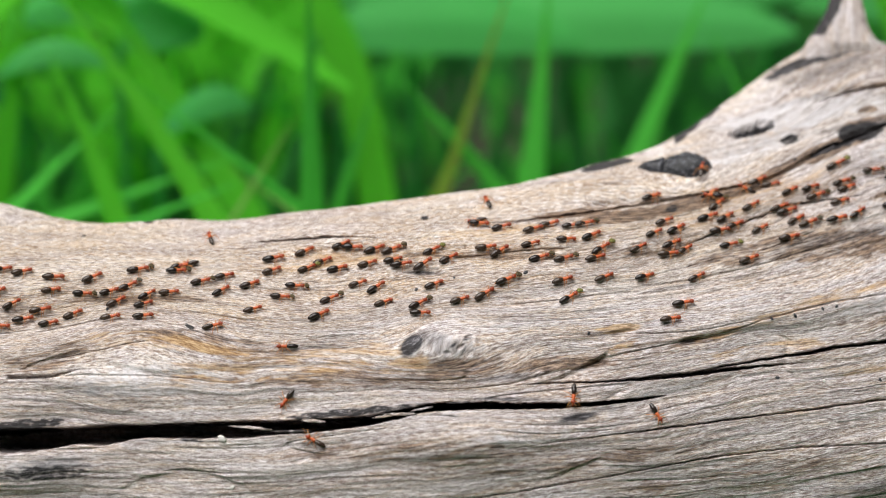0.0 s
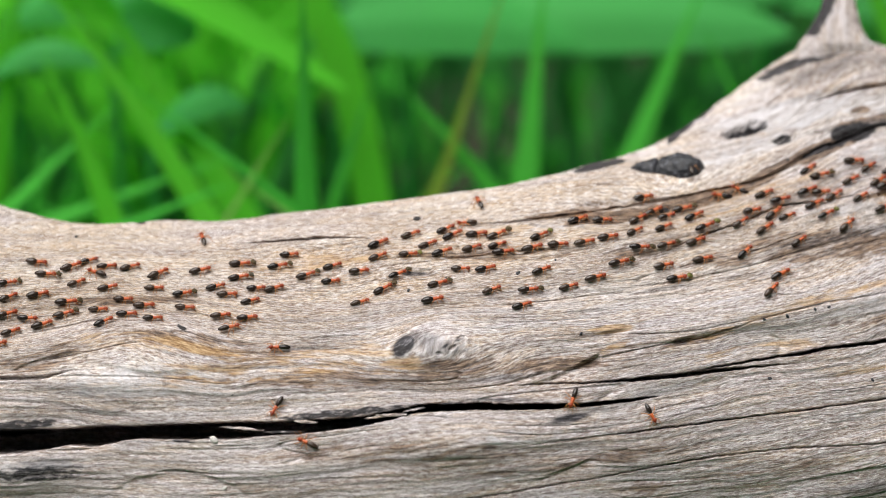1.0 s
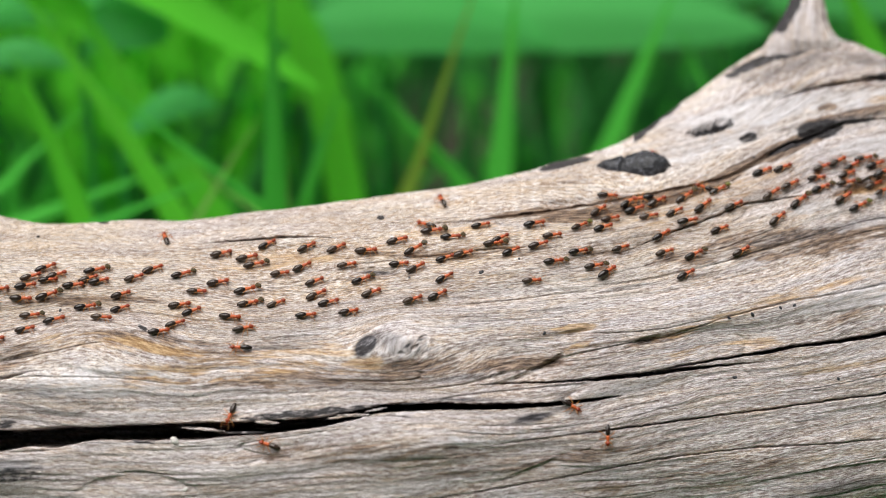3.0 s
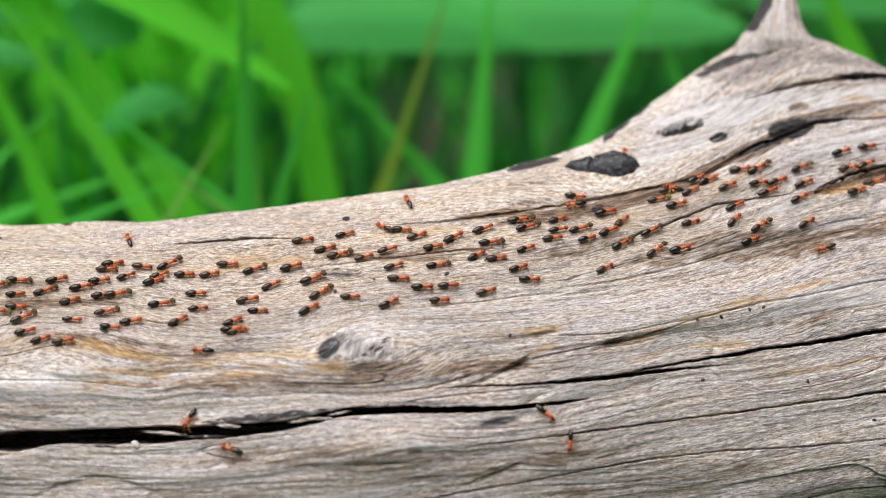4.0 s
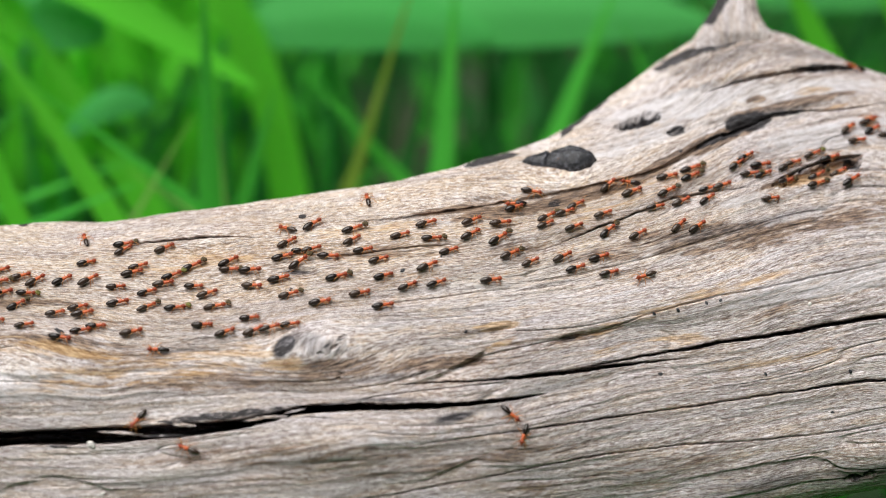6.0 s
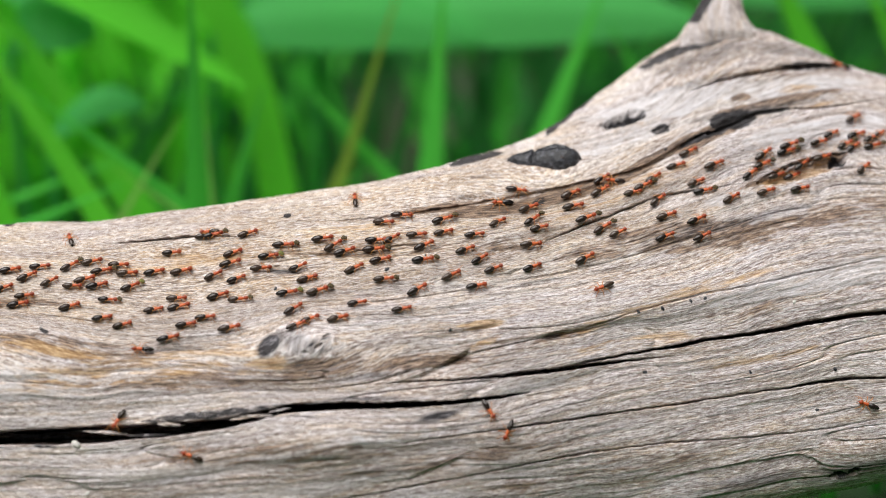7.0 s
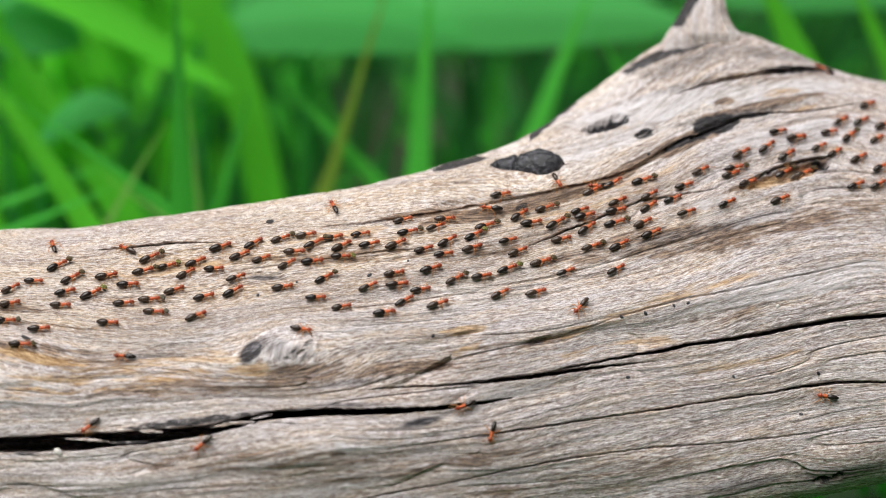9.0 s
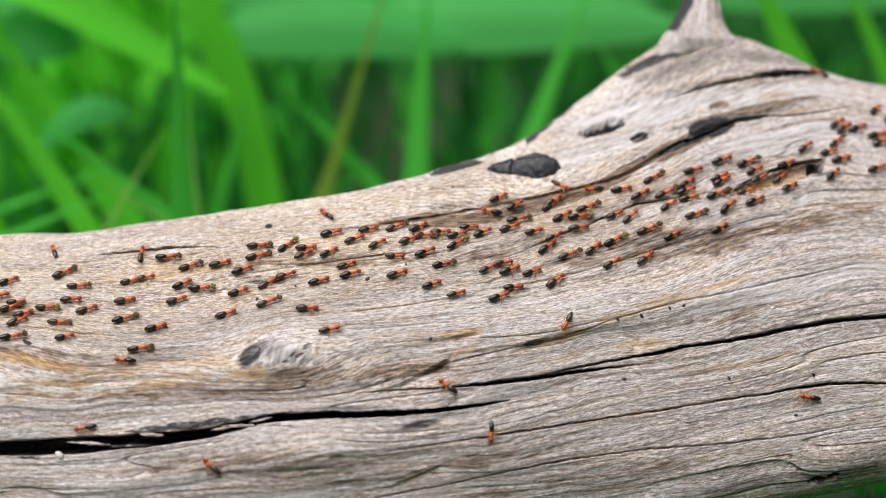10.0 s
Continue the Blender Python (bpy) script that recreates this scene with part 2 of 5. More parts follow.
def noise2(x, y, seed=0):
    """Smooth value noise, -1 to 1."""
    x, y = np.broadcast_arrays(np.asarray(x, float), np.asarray(y, float))
    i, j = np.floor(x), np.floor(y)
    f, g = x - i, y - j
    f, g = f * f * f * (f * (f * 6 - 15) + 10), g * g * g * (g * (g * 6 - 15) + 10)
    i, j = i.astype(np.int64), j.astype(np.int64)
    a, b = hash2(i, j, seed), hash2(i + 1, j, seed)
    c, d = hash2(i, j + 1, seed), hash2(i + 1, j + 1, seed)
    return ((a * (1 - f) + b * f) * (1 - g) + (c * (1 - f) + d * f) * g) * 2 - 1


def fbm(x, y, seed=0, octaves=3):
    total, amp = 0.0, 0.6
    for o in range(octaves):
        total = total + amp * noise2(x * 2**o, y * 2**o, seed + o)
        amp *= 0.5
    return total


def curve(x, pairs):
    """Smooth line through (x, value) pairs (Catmull-Rom in value over x)."""
    xs, ys = np.array(pairs, float).T
    m = np.gradient(ys, xs)
    x = np.clip(np.asarray(x, float), xs[0], xs[-1])
    k = np.clip(np.searchsorted(xs, x) - 1, 0, len(xs) - 2)
    h = xs[k + 1] - xs[k]
    t = (x - xs[k]) / h
    return ((2 * t**3 - 3 * t**2 + 1) * ys[k] + (t**3 - 2 * t**2 + t) * h * m[k]
            + (-2 * t**3 + 3 * t**2) * ys[k + 1] + (t**3 - t**2) * h * m[k + 1])


# ---- the log's shape, in plan millimetres ----
TOP = [(-520, 2), (-300, 8), (-160, 12), (-122, 9), (-115, 7.4), (-110, 6.3), (-103, 5.5), (-80, 6.1), (-56, 7.6), (-33, 10.2), (-8.5, 13.6),
       (10, 18.2), (22.6, 22), (29, 24.6), (39.5, 32), (53, 40.3), (62, 44.6), (77, 46.6), (90, 44.2), (100, 40.4), (111, 37.8), (140, 36), (300, 30), (520, 20)]
BOTTOM = [(-520, -50), (-300, -58), (-115, -62), (-60, -64), (0, -61), (40, -57.5), (77, -55.2), (87, -53.6), (101, -51.6), (140, -51), (300, -50), (520, -40)]
GRAIN_TOP = [(-520, 2), (-110, 6), (-33, 10), (-10, 13), (20, 17), (51, 25), (76, 36), (95, 40), (111, 38), (300, 30), (520, 20)]
OUT = [(-520, 0), (-67, 0), (-28, 1), (5, -1), (48, -13), (92, -19), (150, -22), (520, -22)]
LEAN = 0.40

# long splits: points along, half width, depth, softness of the lower side
SPLITS = []
SPLITS.append(([(-200, -40), (-110, -39.4), (-88, -38.1), (-66, -37.2), (-54, -36.4), (-37.5, -34.9), (-22.6, -32.2), (-8.7, -32.1), (4, -31.9), (16, -31.1), (24, -30.4)], [(-200, 1.3), (-110, 1.3), (-77, 1.1), (-55, 0.85), (-40, 0.72), (-20, 0.4), (4, 0.32), (16, 0.22), (24, 0)], 27, 1.0))
SPLITS.append(([(-9, -28.3), (9, -27.4), (27, -25.9), (39, -24.7), (54, -23.6)], [(-9, 0), (9, 0.12), (27, 0.3), (39, 0.22), (54, 0)], 6, 0.5))
SPLITS.append(([(24, -26.4), (41, -23.4), (51, -21.9), (61, -20.1), (72, -18.9), (84, -16.7), (94, -15.3), (105, -14.6), (180, -10)], [(24, 0), (41, 0.12), (61, 0.26), (84, 0.3), (105, 0.3), (180, 0)], 7, 0.5))
SPLITS.append(([(-9, -40.3), (8.5, -38.2), (26, -36.5), (38, -35.2), (57, -33.3), (74, -31), (91, -28.8), (103, -28.8), (180, -26)], [(-9, 0), (8.5, 0.07), (38, 0.11), (74, 0.13), (91, 0.2), (103, 0.14), (180, 0)], 3.5, 0.5))
SPLITS.append(([(-40, -53), (-9, -50.3), (8, -47.5), (32, -43.3), (50, -41.7), (70, -40.6), (82, -39.6), (102, -37)], [(-40, 0), (-9, 0.09), (8, 0.11), (50, 0.12), (82, 0.08), (102, 0)], 1.6, 0.8))
SPLITS.append(([(-64, 0.5), (-54, 1.2), (-43, 2.0), (-34, 1.7)], [(-64, 0), (-54, 0.13), (-43, 0.1), (-34, 0)], 3.5, 0.5))
SPLITS.append(([(-30, 5.2), (-11, 5.4), (3.7, 7.3), (22, 10), (35, 12.6), (51, 16.9), (58, 20.5), (63, 23.1), (76, 28.2), (95, 29.8), (112, 32.5)], [(-30, 0), (-11, 0.1), (10, 0.28), (35, 0.25), (51, 0.4), (62, 0.35), (76, 0.18), (95, 0.15), (112, 0)], 0.9, 1.2))
SPLITS.append(([(26, -0.4), (38, 4.3), (47, 7.8), (53, 10.1), (59, 11.0), (72, 12.4)], [(26, 0), (38, 0.12), (47, 0.15), (59, 0.12), (72, 0)], 4.5, 0.3))
SPLITS.append(([(20, -22), (35, -17.8), (47, -13.9), (59, -10.9), (71, -9.0), (81, -6.9), (92, -4.9), (112, -1)], [(20, 0), (35, 0.05), (47, 0.08), (81, 0.07), (112, 0)], 2.0, 0.6))
SPLITS.append(([(60, 32.6), (66, 34.2), (76, 36.5), (89, 38.9), (99, 40.1)], [(60, 0), (66, 0.18), (76, 0.26), (89, 0.32), (99, 0.08)], 1.5, 1.2))
SPLITS.append(([(74, 13.2), (80, 15.9), (88, 18.4), (94.5, 19.2)], [(74, 0), (80, 0.2), (88, 0.28), (94.5, 0.1)], 2.5, 0.6))
SPLITS.append(([(-30, -1.8), (-15, -1.6), (0, -0.2), (12, 0.3)], [(-30, 0), (-15, 0.1), (0, 0.1), (12, 0)], 1.2, 0.6))
SPLITS.append(([(-112, -27.5), (-104, -27.2), (-96, -25.8)], [(-112, 0.25), (-104, 0.3), (-96, 0)], 1.4, 0.9))
# worn ledges, proud above and dropping below: points along, drop, run-out below
LEDGES = []
LEDGES.append(([(-20, -30.0), (-5, -28.5), (1.8, -26.4), (7.6, -23.9), (12.2, -21.4)], [(-20, 0), (-5, 0.5), (1.8, 1.1), (7.6, 1.6), (11.2, 1.4), (12.2, 0)], 4.5))
LEDGES.append(([(2, -18.8), (10, -17.9), (18, -16.6)], [(2, 0), (10, 0.35), (17, 0.7), (18, 0)], 2.0))
LEDGES.append(([(25, -19.6), (32, -18.0), (42, -16.0), (55, -12.6)], [(25, 0), (29, 0.7), (42, 0.5), (55, 0)], 3.0))
LEDGES.append(([(-104, -20.5), (-85, -26.0), (-68, -25.6), (-46, -24.2), (-36, -24.0)], [(-104, 0), (-85, 0.5), (-60, 0.45), (-36, 0)], 3.0))
LEDGES.append(([(-106, -31.0), (-92, -34.0), (-80, -35.4)], [(-106, 0), (-92, 0.6), (-80, 0)], 2.5))
LEDGES.append(([(-92, -52.0), (-78, -46.6), (-68, -47.0), (-58, -51)], [(-92, 0), (-78, 0.9), (-66, 0.8), (-58, 0)], 4.0))
LEDGES.append(([(44, -52), (62.4, -46.9), (73.1, -45.2), (82.8, -45.3), (89, -48.8)], [(44, 0), (55, 0.5), (73, 0.9), (85, 0.7), (89, 0)], 4.0))
LEDGES.append(([(-4, -48.0), (6, -44.5), (14, -40.6)], [(-4, 0), (6, 0.8), (14, 0)], 4.0))
LEDGES.append(([(8, 6.2), (30, 9.4), (48, 15.0), (58, 19.6)], [(8, 0), (30, 0.5), (48, 0.7), (58, 0)], 2.5))
# swellings: X, V, half length, half height, rise
SWELLS = []
SWELLS += [(-86, -24, 22, 9, 3.2), (-17, -39, 17, 5, 2.6), (-24, -20.5, 10, 3.2, 0.9), (70, 44, 22, 10, 3.0), (-60, -26, 26, 4, 0.8), (95, -44, 10, 4, 1.5), (20, -16, 30, 3, 0.9), (60, -10, 30, 4, 0.9)]
SWELLS += [(-22, -20.2, 8.5, 3.6, 1.1), (-50, -9, 30, 3.5, -0.7), (60, 22, 14, 2.4, 0.8), (-105, -44, 16, 5, 1.2)]
# pits: X, V, half length, half height, slope, depth
PITS = []
PITS += [(46.2, 27.0, 4.2, 1.15, 0.22, 2.6), (49, 28.3, 1.5, 1.2, 0, 1.6), (84.0, 15.0, 8.6, 1.55, 0.27, 2.0), (92.5, 17.4, 2.0, 1.1, 0.3, 1.6), (-27, -5.0, 4.6, 0.8, -0.04, 0.6), (29.5, -19.0, 2.6, 0.8, 0.2, 0.7), (70, 25.4, 5.2, 1.6, 0.3, 1.0), (88.4, -48.8, 1.6, 0.8, 0.2, 1.6), (92, -47.8, 1.2, 0.9, 0.2, 1.4), (54.4, 25, 1.6, 0.8, 0.2, 0.7), (-18.6, -20.6, 0.7, 0.4, 0.4, 0.5), (-16.9, -18.6, 0.9, 0.35, 0.2, 0.5)]
PITS += [(-21.5, -21.8, 0.6, 0.35, 0.1, 0.4), (-103, -24.5, 5.5, 0.9, 0.25, 0.6), (12, 9.4, 3, 0.8, 0.1, 0.6)]
# stains: X, V, half length, half height, slope, strength
# charred patches, plus black set inside pits, grooves and along the main split
BLACKENED = []
BLACKENED += [(46.9, 27.2, 4.2, 1.1, 0.27, 1.4), (70.5, 26.9, 5.0, 1.5, 0.15, 1.25), (64.5, 23.4, 6.0, 0.9, 0.42, 1.0), (77, 28.4, 8, 0.55, 0.12, 0.8), (33.6, 27.6, 3.4, 1.0, 0.9, 1.4), (38.6, 31.8, 3.0, 1.0, 0.72, 1.4), (14.8, 18.7, 5.4, 0.8, 0.24, 1.4), (58, 40.8, 6, 1.1, 0.32, 1.1), (70, 43.2, 9, 0.9, 0.22, 0.9)]
BLACKENED += [(54.4, 25, 2.0, 1.0, 0.2, 0.8), (92.4, 17.2, 1.9, 1.2, -0.1, 1.1), (88.4, -48.8, 1.9, 0.8, 0.2, 1.1), (92, -47.6, 1.3, 0.9, 0.2, 1.1), (-88, 5.6, 1.6, 0.5, 0, 0.9), (-26.6, 6.4, 0.8, 0.4, 0, 0.9), (-18.6, -21, 1.2, 0.8, 0.4, 0.25), (-104, -46, 10, 1.6, 0.05, 0.6)]
BLACKENED += [(27, 8.9, 1.5, 0.8, 0.1, 0.7), (-75, -17.5, 1.0, 0.5, -0.5, 0.8), (-110, -37.4, 10, 1.1, 0.1, 0.8), (-40, -33.6, 14, 0.7, 0.1, 0.7), (90, 39, 8, 0.8, 0.1, 0.7)]
BROWNED = []
BROWNED += [(17, 7.2, 11, 1.2, 0.15, 1.75), (34, 10.9, 13, 1.5, 0.27, 1.75), (50, 16.8, 7, 1.3, 0.5, 1.6), (63, 22.6, 8, 1.7, 0.42, 1.5), (82, 31.0, 14, 0.9, 0.2, 1.1), (72.5, 31.6, 2.2, 0.9, 0.1, 1.1), (60, 1.2, 19, 3.2, 0.06, 0.85), (42, -1.5, 14, 1.6, 0.12, 0.7), (78, 13.8, 6, 1.0, 0.3, 1.0), (88, 17.6, 6, 0.6, 0.2, 1.2), (-104, -24, 9, 2.2, 0.25, 0.7), (78, 29.8, 4, 1.2, 0.1, 0.7), (-86, -11.6, 15, 1.1, 0.05, 0.75), (-66, -21.5, 14, 2.2, -0.12, 0.65), (-30, -41, 22, 1.8, 0.05, 0.6), (10, -43, 26, 1.6, 0.12, 0.6)]
BROWNED += [(-5, -1.2, 26, 1.2, 0.02, 0.6), (-76, -20.0, 13, 1.8, -0.12, 0.8), (-8, -24.2, 24, 1.8, 0.05, 0.8), (26, -19.4, 15, 0.9, 0.12, 0.55), (72, -14, 22, 1.4, 0.16, 0.45), (-45, -26.9, 28, 1.7, 0.02, 0.8), (88, 5.5, 18, 2.2, 0.16, 0.8), (8, 8.0, 10, 0.9, 0.12, 0.9), (40, -47, 30, 2.0, 0.12, 0.4)]
BROWNED += [(80, 36.5, 16, 1.6, 0.16, 0.55), (-14, -42.5, 16, 1.6, 0.05, 0.5)]
# ochre heartwood showing in hollows and chips
OCHRE = [(83.5, 14.6, 8.0, 1.5, 0.27, 1.0), (14, -16.6, 5, 0.8, 0.12, 0.9), (15, -20.2, 3, 0.9, 0.4, 0.6), (36, -17.4, 5, 1.0, 0.2, 0.6), (-30, -24.4, 5, 1.6, 0.2, 0.7), (50, 13.4, 14, 1.6, 0.3, 0.45), (40, 8.6, 16, 1.6, 0.3, 0.45), (-56, -24.6, 24, 1.8, 0.02, 0.55), (-40, -21.4, 14, 1.6, 0.05, 0.5), (-75, -21, 12, 1.4, -0.1, 0.6), (-14, 3.4, 12, 1.2, 0.08, 0.5), (-48, -3, 14, 1.4, 0.1, 0.5)]
OCHRE += [(58, -10.6, 16, 1.5, 0.27, 0.5), (85, 33.5, 5, 0.8, 0.1, 0.5), (46, -20.5, 12, 1.4, 0.14, 0.5), (-88, -20, 8, 1.6, 0.0, 0.5), (-70, -27.6, 20, 1.2, 0.06, 0.45), (75, -24, 14, 1.2, 0.14, 0.4), (88, 30, 6, 0.8, 0.1, 0.5)]
# soft grey-blue soot, and shade painted along splits, ledges and underside: X, V, half length, half height, slope,
# strength
SOOT_SHADE = [(-28.7, -20.4, 2.4, 2.0, 0.4, 1.4), (-26.0, -19.2, 4.6, 2.2, 0.1, 0.6), (-20.5, -20.6, 6.0, 2.4, 0.0, 0.36), (-20.2, -20.4, 0.9, 0.5, 0.5, 0.8), (-17.2, -19.0, 1.4, 0.35, 0.3, 0.7), (5.5, -34.4, 4.6, 0.9, 0.15, 0.95), (-28, -33.0, 12, 0.5, 0.12, 0.8), (-8, -31.0, 10, 0.4, 0.0, 0.7), (11, -33.0, 6, 0.7, 0.1, 0.5), (-102, -45, 8, 2.5, 0.1, 0.6), (-27, -5.0, 4.4, 0.55, -0.04, 0.75), (29.5, -18.8, 2.4, 0.7, 0.2, 0.5)]
SOOT_SHADE += [(66, 39.6, 14, 2.6, 0.22, 0.5), (84, 42.0, 16, 1.8, 0.0, 0.45), (62, 34.2, 12, 1.0, 0.22, 0.4), (92, -47.5, 12, 2.2, 0.12, 0.6), (70, -49.5, 16, 1.8, 0.1, 0.5), (76, 29.0, 22, 0.9, 0.17, 0.55), (58, 2.0, 12, 1.8, 0.18, 0.45), (70, 4.5, 14, 1.2, 0.2, 0.45), (-98, -29.5, 12, 1.6, -0.1, 0.45), (-88, -31.6, 9, 1.0, -0.05, 0.4), (-62, -24.8, 16, 0.6, 0.0, 0.45), (-8, -26.6, 14, 0.9, 0.08, 0.5)]
# the trodden trail, warmer than the rest: X, V of its middle
TRODDEN = [(-520, -9), (-114, -8), (-56, -5), (-14, 0), (16, 3.5), (41, 8.5), (60, 12), (80, 15), (110, 22), (520, 14)]
BLEACHED = []
BLEACHED += [(-20, -20.4, 6.5, 2.2, -0.05, 0.5), (-82, -28, 16, 3.2, 0.06, 0.6), (68, 9.2, 7, 1.3, 0.2, 0.6), (58, 31.0, 20, 3.0, 0.2, 0.75), (84, 34, 20, 2.2, 0.1, 0.7), (45, 23, 12, 2.4, 0.3, 0.6), (90, 24, 18, 3, 0.15, 0.7), (85, -8, 26, 3.0, 0.18, 0.6)]
BLEACHED += [(-10, -38.2, 1.6, 0.8, -0.4, 0.9), (-104, -44.5, 8, 1.3, 0.1, 0.7), (-4, 4.4, 16, 0.8, 0.05, 0.5), (78, 5, 12, 1.6, 0.2, 0.5)]


def ellipse(x, v, e):
    cx, cv, rx, rv, slope = e[:5]
    return ((x - cx) / rx) ** 2 + ((v - cv - slope * (x - cx)) / rv) ** 2


def stains(x, v, table, seed):
    """Soft-edged blotches with ragged outlines, 0 to 1."""
    rag = 0.5 * fbm(x / 2.2, v / 0.9, seed, 3)
    out = np.zeros(np.broadcast(x, v).shape)
    for e in table:
        d = ellipse(x, v, e)
        out = np.maximum(out, e[5] * np.clip(1.5 - d * 0.9 + rag, 0, 1))
    return out


def soft(x, v, table):
    """Blotches that fade out gently, 0 to 1."""
    out = np.zeros(np.broadcast(x, v).shape)
    for e in table:
        out = np.maximum(out, e[5] * np.exp(-ellipse(x, v, e) ** 1.6))
    return out


def frame_at(x):
    top, low = curve(x, TOP), curve(x, BOTTOM)
    return (top + low) / 2, (top - low) / 2


def grain(x, v):
    """Distance across the grain, in millimetres, bent round knots and swellings."""
    top, low = curve(x, GRAIN_TOP), curve(x, BOTTOM)
    g = (v - low) / (top - low) * 80
    g = g + 2.9 * np.exp(-ellipse(x, v, (-24, -24.5, 16, 5, 0))) - 2.9 * np.exp(-ellipse(x, v, (-24, -15.5, 16, 5, 0)))
    g = g - 5 * np.exp(-ellipse(x, v, (-86, -18, 22, 9, 0))) + 3 * np.exp(-ellipse(x, v, (-40, -12, 26, 8, 0)))
    g = g + 3 * np.exp(-ellipse(x, v, (29, 12.5, 14, 4, 0.2))) - 2.5 * np.exp(-ellipse(x, v, (-15, -37, 18, 5, 0)))
    return g + 1.6 * noise2(x / 38, v / 16, 5) + 0.5 * noise2(x / 11, v / 6, 6)


def relief(x, v, fine=True):
    """How far the worn surface stands out of the smooth log."""
    g = grain(x, v)
    d = 1.0 * fbm(x / 42, g / 13, 11, 2) + 0.45 * noise2(x / 26, g / 4.2, 13)
    for cx, cv, rx, rv, h in SWELLS:
        d = d + h * np.exp(-ellipse(x, v, (cx, cv, rx, rv, 0.06)))
    if fine:
        ridge = 1 - np.abs(noise2(x / 20, g / 1.7, 17))
        d = d + 0.24 * ridge * (0.5 + 0.5 * noise2(x / 30, g / 9, 18)) + 0.13 * noise2(x / 9, g / 0.75, 19) + 0.06 * noise2(x / 3.5, g / 0.42, 20)
        furrow = np.abs(noise2(x / 34, g / 2.6, 23))
        d = d - 0.5 * np.clip(1 - furrow / 0.09, 0, 1) * np.clip(noise2(x / 24, g / 5, 24) * 3, 0, 1)
    for line, drops, run in LEDGES:
        below = curve(x, line) + 0.25 * noise2(x / 5, 0, 47) - v
        d = d - np.where((x > line[0][0]) & (x < line[-1][0]), curve(x, drops), 0) * np.clip((below + 0.5) / 1.1, 0, 1) * np.clip(1 - below / run, 0, 1) ** 1.5
    for e in PITS:
        rag = 0.35 * noise2(x / 0.8, v / 0.5, 31) if fine else 0
        d = d - e[5] * np.clip(1.35 - ellipse(x, v, e) + rag, 0, 1) ** 0.6
    return d


def cut(x, v):
    """Depth of the long splits."""
    d = 0.0
    for line, widths, depth, soft in SPLITS:
        inside = (x > line[0][0]) & (x < line[-1][0])
        mid = curve(x, line) + 0.12 * noise2(x / 9, 0, 42) + 0.06 * noise2(x / 3, 0, 41) + 0.09 * noise2(x / 0.9, 0, 45)
        half = np.maximum(curve(x, widths) * (1 + 0.22 * noise2(x / 7, 3, 43)), 0.02)
        s = (v - mid) / half
        low = np.clip((s + 1 + soft + 0.12 / half) / (soft + 0.12 / half), 0, 1)
        high = np.clip((1.05 + 0.1 / half - s) / (0.1 + 0.16 / half), 0, 1)
        d = d + np.where(inside, depth * np.minimum(1, half / 0.25) * low**1.2 * high, 0)
    return d


def sag(x):
    """The log's ends come down to the ground."""
    a = np.clip((np.abs(x) - 130) / 330, 0, 1)
    return -60 * a * a * (3 - 2 * a)


def skin(x, v, lift=0.0, fine=False):
    """The point of the log's face at X, V, as world coordinates (arrays)."""
    mid, half = frame_at(x)
    s = np.clip((v - mid) / half, -0.999, 0.999)
    c = np.sqrt(1 - s * s)
    d = relief(x, v, fine) + lift
    return face(x, v + d * s, 20 * c - LEAN * (v - mid) + curve(x, OUT) + d * c)


def face(x, v, w):
    wx, wy, wz = world(np.asarray(x, float), v, w)
    return np.stack(np.broadcast_arrays(wx, wy, wz + sag(x) / 1000), -1)


